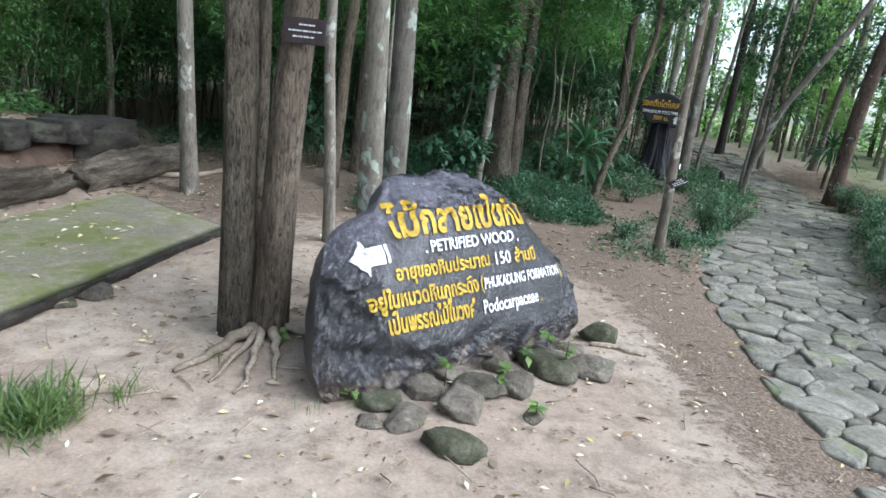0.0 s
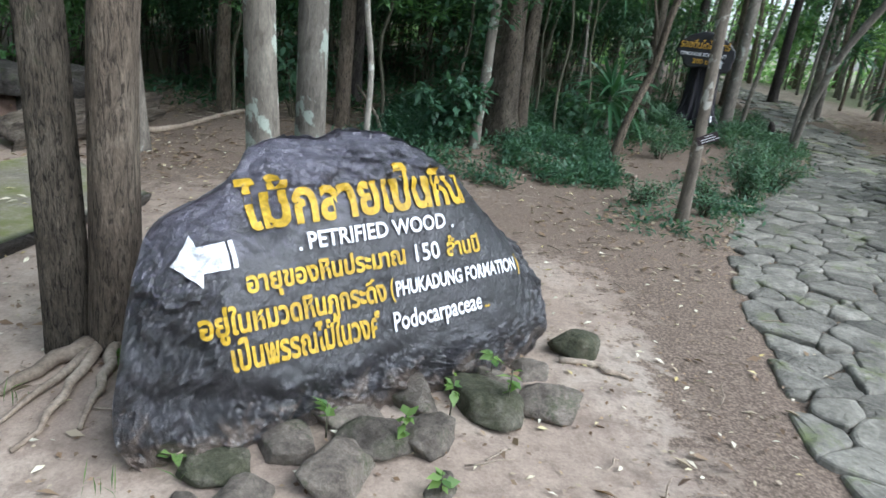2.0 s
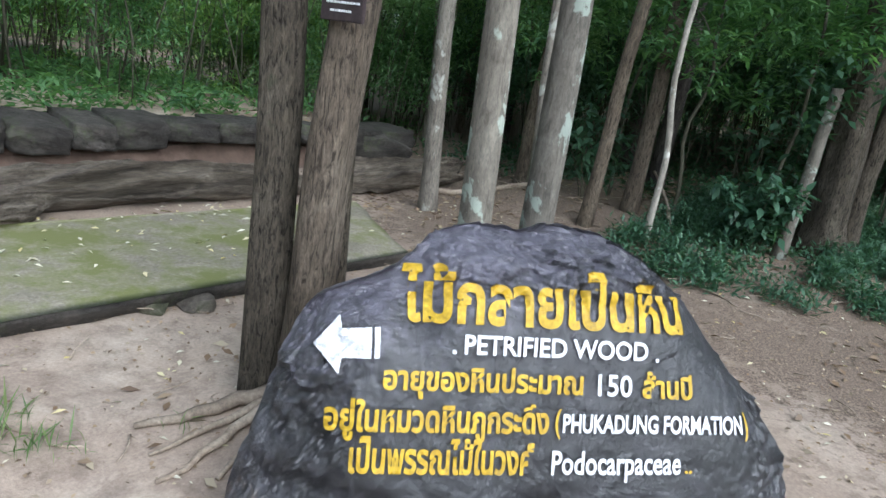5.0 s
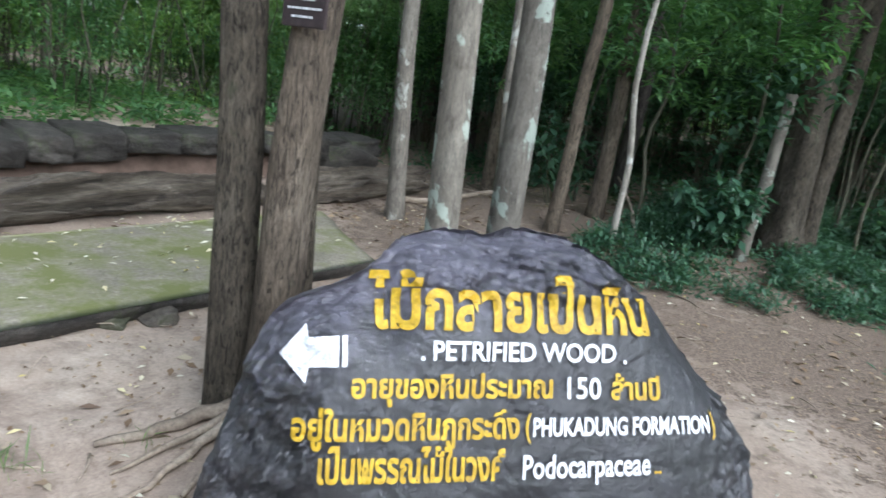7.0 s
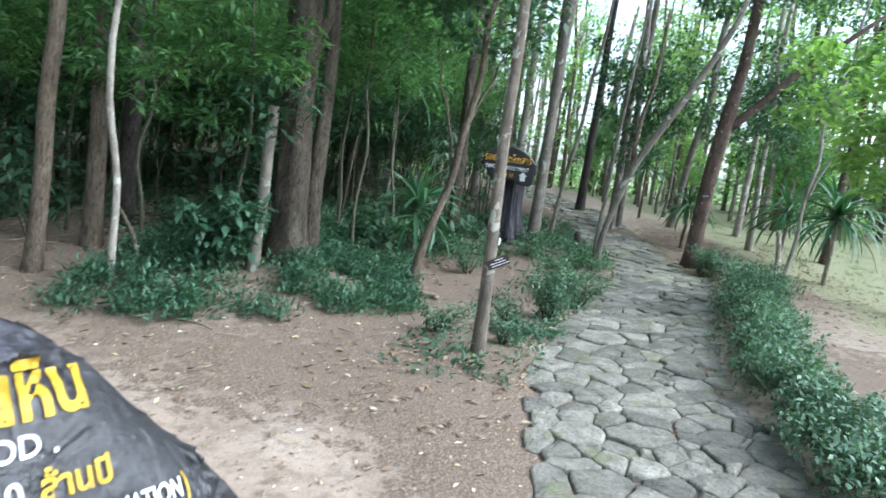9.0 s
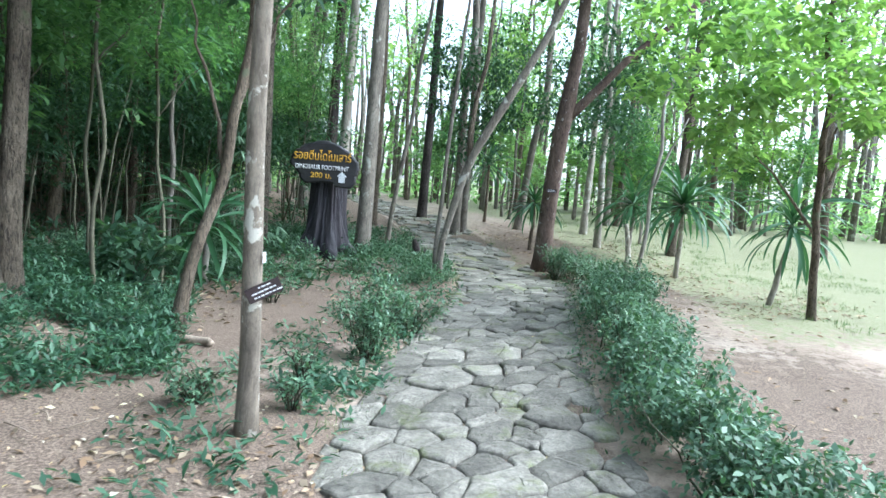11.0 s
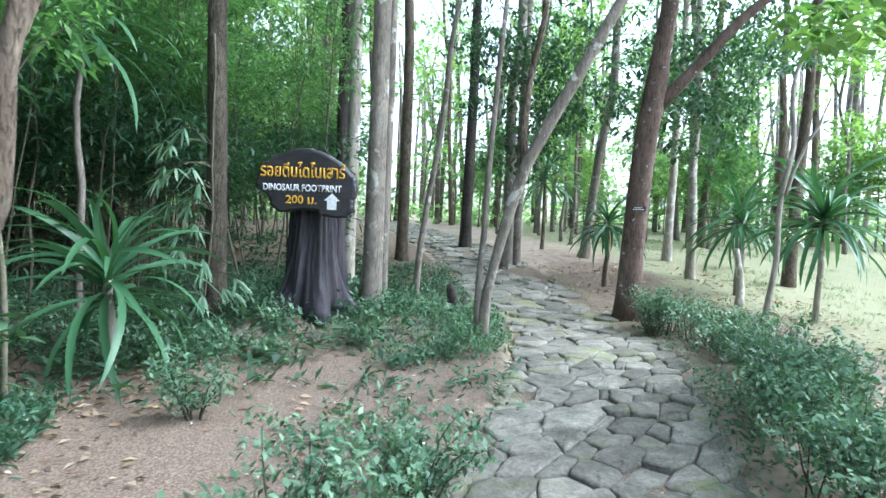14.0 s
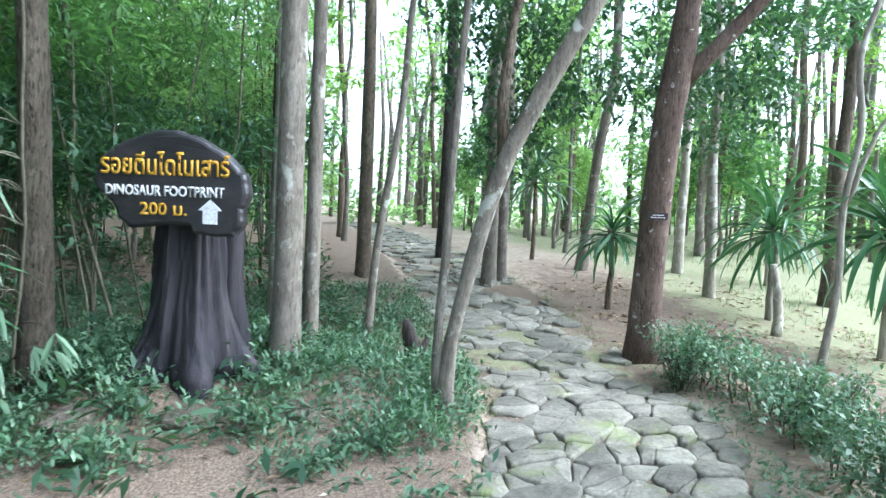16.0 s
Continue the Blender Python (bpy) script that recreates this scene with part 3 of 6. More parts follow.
# leafy saplings of the understorey, before the dark woods
for n, (ux, uy, uh) in enumerate(((-0.75, 9.7, 3.6), (0.15, 10.1, 4.2), (1.5, 11.2, 4.6), (0.6, 11.6, 3.8), (-1.9, 10.7, 4.0), (2.0, 12.3, 4.4), (-2.9, 10.2, 3.6), (1.2, 12.6, 4.8))):
    tree((ux, uy), 0.024, (0.03 * math.sin(2.3 * n), 0.02, uh), STEM, "slim leafy sapling under the forest trees", clumps((ux, uy, uh * 0.72), (0.95, 0.8, uh * 0.3), 26, 0.26, R), LEAF_MID, seed=230 + n, wander=0.16, sides=7, flare=0.1, crown_count=1700, crown_leaf=0.13, aspect=0.3, group="saplings of the understorey", limbs=((uh * 0.5, 0.5, 0.2, 0.7, 0.011), (uh * 0.62, -0.5, 0.1, 0.6, 0.011), (uh * 0.72, 0.1, -0.5, 0.5, 0.01)))
# round the stump sign and along the path
tree((3.17, 14.25), 0.105, (-0.004, 0.0, 8.0), BARK_DARK, "brown trunk hung with climbing leaves beside the stump sign", crown_over(3.2, 14.6, 7.4, (2, 2, 1.6)), LEAF_DEEP, seed=17, wander=0.05, sides=16, crown_leaf=0.18)
tree((4.72, 16.7), 0.1, (0.012, 0.0, 9.0), BARK_PALE, "pale whitish trunk standing behind the stump sign", crown_over(4.7, 16.8, 8.4, (2, 2, 1.4)), LEAF_MID, seed=18, wander=0.05, crown_leaf=0.18)
tree((4.73, 14.55), 0.108, (0.017, 0.0, 8.5), BARK_GREY, "straight grey-brown trunk beside the stump sign", crown_over(4.9, 14.5, 8.2, (2, 2, 1.4)), LEAF_MID, seed=19, wander=0.05, sides=18, crown_leaf=0.18)
tree((4.78, 18.3), 0.12, (0.0, 0.0, 9.0), BARK_BLACK, "blackish trunk close behind a pale one", seed=200, wander=0.06)
tree((4.97, 15.3), 0.07, (0.01, 0.0, 8.0), BARK_GREY, "slim grey trunk close behind a thicker one", seed=20, wander=0.05)
tree((5.72, 16.9), 0.05, (0.11, -0.02, 7.0), BARK_GREY, "slim slanting trunk beside the stone path", crown_over(6.4, 16.8, 6.6, (1.4, 1.4, 1)), LEAF_MID, seed=21, wander=0.1, crown_leaf=0.16)
tree((6.14, 20.07), 0.116, (-0.004, 0.0, 10), BARK_BROWN, "brown trunk beside the stone path", crown_over(6.17, 20.07, 8.8, (2.6, 2.6, 1.8), 16, 0.9), LEAF_MID, seed=22, crown_leaf=0.22, crown_count=1600)
tree((8.37, 19.80), 0.103, (0.008, 0.0, 10), BARK_GREY, "tall grey trunk beyond the bend of the path", crown_over(8.44, 19.75, 8.8, (2.6, 2.6, 1.8), 16, 0.9), LEAF_MID, seed=23, crown_leaf=0.22, crown_count=1600)
tree((8.08, 19.56), 0.113, (0.012, 0.0, 10), BARK_GREY, "tall grey trunk beyond the bend of the path", crown_over(8.10, 19.56, 9.0, (2.6, 2.6, 1.8), 16, 0.9), LEAF_MID, seed=24, crown_leaf=0.22, crown_count=1600, wander=0.15)
tree((7.98, 22.01), 0.132, (0.01, 0.0, 11), BARK_BLACK, "dark trunk far along the path", crown_over(7.98, 22.01, 9.5, (3, 3, 2), 16, 1.1), LEAF_MID, seed=25, crown_leaf=0.25, crown_count=1600)
tree((12.27, 20.60), 0.097, (0.02, 0.0, 9), BARK_PALE, "pale trunk in the open grove", crown_over(12.27, 20.60, 8, (2.4, 2.4, 1.8)), LEAF_MID, seed=26, crown_leaf=0.22)
tree((11.55, 18.66), 0.087, (-0.03, 0.0, 7), BARK_PALE, "pale peeling trunk in the open grove", crown_over(11.39, 18.61, 4.6, (1.8, 1.8, 1.6)), LEAF_DEEP, seed=27, crown_leaf=0.18, crown_count=1600)
tree((13.27, 18.05), 0.118, (0.03, 0.0, 7), BARK_BROWN, "brown trunk in the open grove", crown_over(13.47, 18.05, 6, (2, 2, 1.6)), LEAF_MID, seed=28, crown_leaf=0.2)
tree((10.15, 15.0), 0.04, (0.09, -0.02, 6.5), BARK_PALE, "pale thin leaning tree in the open grove", crown_over(10.8, 14.9, 5.6, (1.5, 1.5, 1)), LEAF_LIGHT, seed=30, wander=0.2, crown_leaf=0.15, limbs=((1.8, 0.5, -0.2, 1.4, 0.03),))


def fork_tree():
    """The forked, leaning tree at the path's edge: one trunk bends far over, a thin stem stands up beside it."""
    x, y = 5.84, 14.0
    z = z_at(x, y)
    ob = thing("tree", (x, y, z), "crooked forked tree leaning out over the stone path", "tree")
    pts = [(5.84, 14.0, -0.1), (5.84, 14.0, 0.25), (5.87, 14.0, 0.6), (5.93, 13.98, 0.9), (5.99, 13.95, 1.2), (6.09, 13.92, 1.6), (6.21, 13.88, 1.97), (6.42, 13.82, 2.4), (6.64, 13.75, 2.82), (6.85, 13.68, 3.24), (7.1, 13.6, 3.75), (7.4, 13.5, 4.5), (7.6, 13.4, 5.5)]
    rad = [0.088, 0.064, 0.05, 0.048, 0.056, 0.058, 0.06, 0.062, 0.062, 0.06, 0.055, 0.048, 0.035]
    trunk = solid("trunk", *tube(pts, rad, 14, 0.14, 5), BARK_GREY, ob)
    q = [(5.8, 14.0, 0.05), (5.77, 14.01, 0.4), (5.78, 14.0, 0.8), (5.81, 14.0, 1.2), (5.83, 13.99, 1.9), (5.88, 13.98, 2.8), (5.98, 13.96, 4.2), (6.0, 13.96, 5.4)]
    solid("stem", *tube(q, [0.045, 0.036, 0.034, 0.033, 0.031, 0.028, 0.022, 0.015], 10, 0.1, 6), BARK_GREY, ob)
    q = [(6.18, 13.9, 1.85), (6.15, 13.9, 2.3), (6.2, 13.9, 2.8), (6.32, 13.88, 3.4), (6.35, 13.85, 4.6)]
    solid("stem", *tube(q, [0.046, 0.042, 0.033, 0.034, 0.025], 10, 0.12, 7), BARK_BROWN, ob)
    solid("crown", *leaf_cloud(crown_over(7.0, 13.7, 5.6, (1.6, 1.6, 0.8)), 800, 0.15, 77), LEAF_MID, ob, smooth=False)


fork_tree()


def big_tree():
    """The thick reddish tree by the hedge, with one heavy limb."""
    x, y = 8.52, 15.68
    z = z_at(x, y)
    ob = thing("tree", (x, y, z), "thick reddish-brown tree forking above a low hedge", "tree")
    pts = [(8.5, 15.69, -0.12), (8.5, 15.69, 0.3), (8.51, 15.68, 0.87), (8.55, 15.65, 1.8), (8.6, 15.62, 2.6), (8.66, 15.58, 3.1), (8.7, 15.56, 3.6), (8.76, 15.52, 4.2), (8.8, 15.5, 5.5), (8.9, 15.4, 7.5)]
    solid("trunk", *tube(pts, [0.235, 0.172, 0.152, 0.148, 0.148, 0.155, 0.125, 0.112, 0.1, 0.06], 20, 0.07, 31), BARK_RED, ob)
    q = [(8.64, 15.6, 2.85), (8.84, 15.48, 3.1), (9.1, 15.3, 3.45), (9.5, 15.06, 4.0), (10.1, 14.8, 4.6), (10.9, 14.5, 5.4)]
    solid("limb", *tube(q, [0.105, 0.088, 0.076, 0.066, 0.055, 0.035], 12, 0.08, 32), BARK_RED, ob)
    blobs = crown_over(7.9, 18.2, 3.7, (1.5, 1.1, 1.9), 30, 0.5) + crown_over(10.2, 16.9, 3.5, (1.5, 1.2, 1.8), 32, 0.45) + crown_over(9.2, 15.6, 6.3, (2.3, 2.2, 1.0), 18, 0.8)
    solid("crown", *leaf_cloud(blobs, 16000, 0.12, 78, 0.45, 0.5), LEAF_DEEP, ob, smooth=False)


big_tree()

# a young bright-leaved tree by the hedge
tree((10.7, 11.5), 0.06, (-0.2, -0.1, 4.6), BARK_BROWN, "young tree with bright yellow-green leaves beyond the hedge",
     clumps((9.0, 10.8, 3.2), (2.0, 1.6, 1.5), 60, 0.3, R), LEAF_LIGHT, limbs=((1.4, -0.9, 0.4, 1.1, 0.025), (1.8, 0.8, -0.2, 1.2, 0.025), (2.2, -0.4, -0.6, 1.0, 0.02)), seed=34, wander=0.12, crown_count=5200, crown_leaf=0.14, aspect=0.55)


def grove():
    """Slender trees that stand ahead, beyond the bend, and in the open grove: a few kinds, repeated."""
    rng = np.random.default_rng(21)
    kinds = []
    for k, (m, r, h) in enumerate(((BARK_GREY, 0.09, 10), (BARK_PALE, 0.075, 9), (BARK_BROWN, 0.09, 11), (BARK_GREY, 0.11, 10), (BARK_GREY, 0.055, 8))):
        kinds.append(tree((40 + 4 * k, 60), r, (0.01 * (k - 2), 0.0, h), m, ("slender grey forest tree", "slender pale forest tree", "brown slender forest tree", "grey forest tree of the grove", "very thin grey forest tree")[k],
                          clumps((40 + 4 * k, 60, h - 2.4), (1.5, 1.5, 2.8), 22, 0.5, rng), (LEAF_BACKLIT, LEAF_LIGHT, LEAF_BACKLIT, LEAF_BACKLIT, LEAF_LIGHT)[k], seed=60 + k, wander=0.25, crown_count=1150, crown_leaf=0.2, group="trees of the grove", limbs=((h * 0.55, 0.8, 0.3, 1.6, 0.03), (h * 0.68, -0.7, 0.4, 1.5, 0.03))))
    taken = [(8.5, 15.7), (4.1, 14.2), (9.2, 22.4)]
    made = 0
    while made < 68:
        x, y = rng.uniform(-6, 27), rng.uniform(15, 42)
        off = x - float(path_x(y))
        if abs(off) < 1.5 or (off > 0 and y < 19) or (off < 0 and off > -3 and y < 19) or (x < 5.2 and y < 22):
            continue
        if off > 0 and rng.random() < 0.5:
            continue
        if min(math.hypot(x - a, y - b) for a, b in taken) < 0.85:
            continue
        taken.append((x, y))
        k = int(rng.integers(0, 5))
        s = rng.uniform(0.85, 1.2)
        m = pose(x, y, z_at(x, y), rng.normal(0, 2.0), rng.normal(0, 2.0), rng.uniform(0, 360))
        copy_thing(kinds[k], m @ Matrix.Diagonal((s, s, s, 1)))
        made += 1
    for k, ob in enumerate(kinds):
        ob.location = (13 + 2.3 * k, 30 + (k % 3) * 2.5, z_at(13 + 2.3 * k, 30))


grove()


def thicket():
    """Clumps of thin bamboo-like stems with narrow drooping leaves: the dark woods."""
    rng = np.random.default_rng(33)
    kinds = []
    for k in range(5):
        ob = thing("bamboo_clump", (60 + 4 * k, 60, 0), "dense thicket of thin stems with narrow drooping leaves", "bamboo", "thicket of the woods")
        blobs = []
        stems = []
        for j in range(11 if k in (2, 4) else 7):
            a, d = rng.uniform(0, 6.28), rng.uniform(0.1, 0.8)
            b = np.array([60 + 4 * k + d * math.cos(a), 60 + d * math.sin(a), -0.05])
            h = rng.uniform(2.6, 5.2)
            lean = rng.normal(0, 0.35, 2)
            pts = bend(b, b + np.array([lean[0] * h * 0.4, lean[1] * h * 0.4, h]), (0, 0, 0.05), 7, 0.12, j)
            stems.append(tube(pts, [rng.uniform(0.008, 0.02) * (1 - 0.6 * i / 7) for i in range(8)], 5, 0, j))
            for z in np.linspace(0.12 if k in (2, 4) else 0.3 if j % 3 == 0 else 0.5, 1.0, 6):
                q = pts[int(z * 7)]
                blobs.append((q[0] + rng.normal(0, 0.25), q[1] + rng.normal(0, 0.25), q[2] + rng.normal(0, 0.1), 0.45, 0.45, 0.3))
        solid("thicket_wood", *joined(*stems), STEM, ob)["kind"] = "stuff"
        # shade below and backlight above put into the leaf colours of most kinds
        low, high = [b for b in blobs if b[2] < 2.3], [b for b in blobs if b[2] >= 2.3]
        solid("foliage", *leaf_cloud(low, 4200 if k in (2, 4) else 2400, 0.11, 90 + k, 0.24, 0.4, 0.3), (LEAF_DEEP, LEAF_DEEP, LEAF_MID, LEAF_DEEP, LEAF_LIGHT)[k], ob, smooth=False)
        solid("foliage", *leaf_cloud(high, 4600, 0.11, 95 + k, 0.2, 0.4, 0.3), (LEAF_BACKLIT, LEAF_MID, LEAF_BACKLIT, LEAF_BACKLIT, LEAF_LIGHT)[k], ob, smooth=False)
        kinds.append(ob)
    spots = []
    while len(spots) < 92:
        x, y = rng.uniform(-13, 4.2), rng.uniform(3, 24)
        edge = 13.4 + 0.4 * max(0, x - 0.5) if x > -2.4 else 11.4
        if x < -6.6:
            edge = 3
        if y < edge or (x > 3.2 and y < 16.2):
            continue
        if min([math.hypot(x - a, y - b) for a, b in spots] + [9]) < 1.0:
            continue
        if math.hypot(x - 4.1, y - 14.2) < 1.7 or math.hypot(x - 2.4, y - 13) < 1.0:
            continue
        spots.append((x, y))
    for n, (x, y) in enumerate(spots):
        s = rng.uniform(0.8, 1.25)
        # far left take the paler kinds, whose leaf colour carries the backlight
        copy_thing(kinds[(2, 4)[n % 2] if x < -6.4 and y < 14 else (0, 1)[n % 2] if x > 2.2 else (0, 1, 3)[n % 3]], pose(x, y, z_at(x, y), 0, 0, rng.uniform(0, 360)) @ Matrix.Diagonal((s, s, s, 1)))
    for k, ob in enumerate(kinds):
        ob.location = (-9 + 2.2 * k, 25 + (k % 2), z_at(-9 + 2.2 * k, 25))


thicket()


def saplings():
    """Leafy young trees that fill the grove between the trunks."""
    rng = np.random.default_rng(39)
    kinds = []
    for k in range(3):
        x = 100 + 5 * k
        kinds.append(tree((x, 60), 0.035, (0.02, 0.0, 4.2), BARK_GREY, "leafy young tree in the grove", clumps((x, 60, 2.7), (1.0, 1.0, 1.5), 16, 0.4, rng), (LEAF_BACKLIT, LEAF_LIGHT, LEAF_MID)[k], seed=140 + k, wander=0.2, crown_count=1500, crown_leaf=0.16, group="young trees of the grove"))
    made = 0
    while made < 48:
        x, y = rng.uniform(1, 26), rng.uniform(19, 36)
        off = x - float(path_x(y))
        if abs(off) < 2.2 or (off > 0 and y < 23):
            continue
        s = rng.uniform(0.6, 1.3)
        copy_thing(kinds[made % 3], pose(x, y, z_at(x, y), 0, 0, rng.uniform(0, 360)) @ Matrix.Diagonal((s, s, s, 1)))
        made += 1
    for k, ob in enumerate(kinds):
        ob.location = (16 + 3 * k, 33, z_at(16 + 3 * k, 33))


saplings()


def dark_wood():
    """Forest trunks with dense high crowns that stand in the thicket."""
    rng = np.random.default_rng(44)
    kinds = [tree((80 + 6 * k, 60), r, (0.0, 0.0, 8.5), m, "forest tree with a dense dark crown in the woods", clumps((80 + 6 * k, 60, 6.6), (2.3, 2.3, 1.7), 24, 0.8, rng), LEAF_MID, seed=120 + k, wander=0.2, crown_count=2600, crown_leaf=0.22, group="trees of the dark woods")
             for k, (r, m) in enumerate(((0.1, BARK_BROWN), (0.07, BARK_GREY), (0.13, BARK_BLACK)))]
    spots = []
    while len(spots) < 34:
        x, y = rng.uniform(-14, 4.5), rng.uniform(2, 26)
        edge = 11.8 + 0.6 * max(0, x - 0.5) if x > -2.6 else 10.6
        if x < -7:
            edge = 2
        if y < edge or x > 2.6:
            continue
        if min([math.hypot(x - a, y - b) for a, b in spots] + [9]) < 1.5:
            continue
        spots.append((x, y))
    for n, (x, y) in enumerate(spots):
        copy_thing(kinds[n % 3], pose(x, y, z_at(x, y), rng.normal(0, 1.5), rng.normal(0, 1.5), rng.uniform(0, 360)))
    for k, ob in enumerate(kinds):
        ob.location = (-12 + 2.5 * k, 27, z_at(-12 + 2.5 * k, 27))


dark_wood()


def far_woods():
    """The woods all round that close the view: one mass of trunks and leaf clumps."""
    rng = np.random.default_rng(55)
    blobs, stems = [], []
    for _ in range(1100):
        a = rng.uniform(0, 2 * math.pi)
        d = rng.uniform(28, 55)
        x, y = 4 + d * math.cos(a), 9 + d * math.sin(a)
        for _ in range(3):
            z = 11 * rng.random() ** 1.9 + 0.3
            if x > 5 and y > 10 and rng.random() < (0.9 if z > 4 else 0.45):
                continue
            s = rng.uniform(0.8, 1.9)
            blobs.append((x + rng.normal(0, 1), y + rng.normal(0, 1), z, s, s, s * 0.7))
        if rng.random() < 0.5:
            stems.append(tube([(x, y, -0.3), (x + rng.normal(0, 0.2), y, 5), (x + rng.normal(0, 0.5), y, 10)], [0.14, 0.11, 0.07], 6))
    ob = thing("far_woods", (4, 9, 0), "green woods closing the view all round", "woods", kind="stuff")
    a = solid("wood", *joined(*stems), BARK_GREY, ob)
    b = solid("foliage", *leaf_cloud(blobs, 170000, 0.42, 56, 0.5, 0.3, 0.4), LEAF_BACKLIT, ob, smooth=False)
    for p in (a, b):
        p["kind"] = "stuff"
    # woods behind the walker and to the side
    return ob


far_woods()


# ---- the painted rock ----
FC = Vector((0.484, 4.034, 0.737))
FU = Vector((0.6881, 0.7256, 0.0))
FV = Vector((-0.2794, 0.2650, 0.9229))
FN = Vector((0.6696, -0.6351, 0.3851))
# outline of the face, as angle (degrees) and reach from (0, -0.2)
RIM = [(-90, 0.60), (-60, 0.74), (-40, 0.98), (-30, 1.07), (-20, 1.15), (-13, 1.13), (-6, 1.08), (0, 1.0), (6, 0.93), (12, 0.85), (19, 0.81), (26, 0.775), (38, 0.765), (50, 0.775),
       (62, 0.755), (72, 0.745), (81, 0.745), (93, 0.69), (104, 0.735), (114, 0.765), (122, 0.765), (131, 0.725), (141, 0.75), (149, 0.825), (156, 0.915), (161, 0.925), (166, 0.93), (176, 0.96), (186, 1.0), (194, 1.08), (200, 1.14), (208, 1.11), (218, 1.03), (235, 0.82), (252, 0.68), (270, 0.60)]


def rim(deg):
    a = ((deg + 90) % 360) - 90
    return float(np.interp(a, [q[0] for q in RIM], [q[1] for q in RIM]))


def ridged(p, s):
    return 1 - 2 * abs(noise.noise(Vector(p) * s))


def facet(p, s, k):
    """Height of a broken surface: each cell is a small plane with a tilt of its own."""
    q = p * s
    _, near = noise.voronoi(q)
    c = near[0]
    tilt = Vector((noise.noise(c * 3.1), noise.noise(c * 3.1 + Vector((11, 0, 0))), noise.noise(c * 3.1 + Vector((0, 17, 0))))) * 2.4
    return k / s * ((q - c).dot(tilt) + 0.5 * noise.noise(c * 5.3))


def painted_rock():
    ob = thing("painted_rock", (0.45, 4.1, 0.0), "large black-painted boulder sign with yellow and white lettering", "sign rock")
    rings, around = 110, 260
    verts, faces = [], []
    for i in range(rings + 1):
        t = i / rings
        front = t <= 0.6
        rho = (t / 0.6) ** 0.8 if front else 1 - ((t - 0.6) / 0.4) ** 1.6
        for k in range(around):
            deg = 360 * k / around - 90
            a = radians(deg)
            w = 4.0
            reach = 0.25 * rim(deg - w) + 0.5 * rim(deg) + 0.25 * rim(deg + w)
            u, v = rho * reach * math.cos(a), -0.2 + rho * reach * math.sin(a)
            if front:
                d = -0.13 * rho ** 7
                d -= 0.08 * smooth(-0.66, -1.1, u) * smooth(-0.75, -0.3, v) + 0.2 * smooth(0.27, 0.6, v) + 0.1 * smooth(-0.35, -0.75, u) * smooth(0.0, 0.3, v)
                d -= 0.07 * smooth(-0.5, -0.8, v)
            else:
                lip = 0.08 * smooth(-0.66, -1.1, u / max(rho, 0.05)) * smooth(-0.75, -0.3, v) + 0.2 * smooth(0.27, 0.6, -0.2 + reach * math.sin(a))
                d = -0.13 - lip * rho - 0.62 * (1 - rho ** 3.0) ** 0.7
                if v > 0:
                    d *= 1 - 0.35 * v
            q = Vector((u, v, d))
            plain = smooth(-0.78, -0.6, u) * smooth(0.3, 0.14, v) * smooth(-0.58, -0.45, v) * smooth(0.95, 0.8, u) if front else 0.0
            amp = 0.105 * (1 - 0.86 * plain)
            edge = smooth(0.7, 1.0, rho)
            rough_part = (1 - 0.88 * plain) if front else 1.0
            crag = rough_part * (0.012 * (ridged(q, 12.0) - 0.6) * (1 - edge) + 0.01 * (ridged(q, 26.0) - 0.6) + facet(q, 4.0, 0.11) + facet(q + Vector((3, 8, 1)), 9.0, 0.15) + facet(q + Vector((9, 4, 6)), 21.0, 0.24) + 0.006 * noise.noise(q * 27) + 0.014 * (ridged(q + Vector((5, 1, 2)), 7.0) - 0.6))
            bump = crag + 0.45 * amp * (0.55 * noise.noise(q * 3.1) + 0.22 * noise.noise(q * 9.0))
            # the hollow beside the arrow and the chipped lower edge
            bump -= 0.05 * math.exp(-(((u + 0.47) / 0.1) ** 2 + ((v - 0.13) / 0.12) ** 2)) * (1 if front else 0)
            bump -= 0.04 * math.exp(-(((v + 0.52 - 0.05 * math.sin(5 * u)) / 0.05) ** 2)) * smooth(0.25, -0.1, u) * (1 if front else 0)
            side = Vector((math.cos(a), math.sin(a), 0)) * edge * bump * 0.3
            q = q + side + Vector((0, 0, bump))
            p = FC + FU * q.x + FV * q.y + FN * q.z
            if v < -0.5:
                p.z = max(p.z, -0.06)
            verts.append(p)
    for i in range(rings):
        for k in range(around):
            k2 = (k + 1) % around
            faces.append((i * around + k, i * around + k2, (i + 1) * around + k2, (i + 1) * around + k))
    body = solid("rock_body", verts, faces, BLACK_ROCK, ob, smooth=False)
    return ob, body


rock, rock_body = painted_rock()
from mathutils.bvhtree import BVHTree
bm_rock = bmesh.new()
bm_rock.from_mesh(rock_body.data)
bm_rock.transform(Matrix.Translation(ORIGIN[rock]))
ROCK_TREE = BVHTree.FromBMesh(bm_rock)
bm_rock.free()


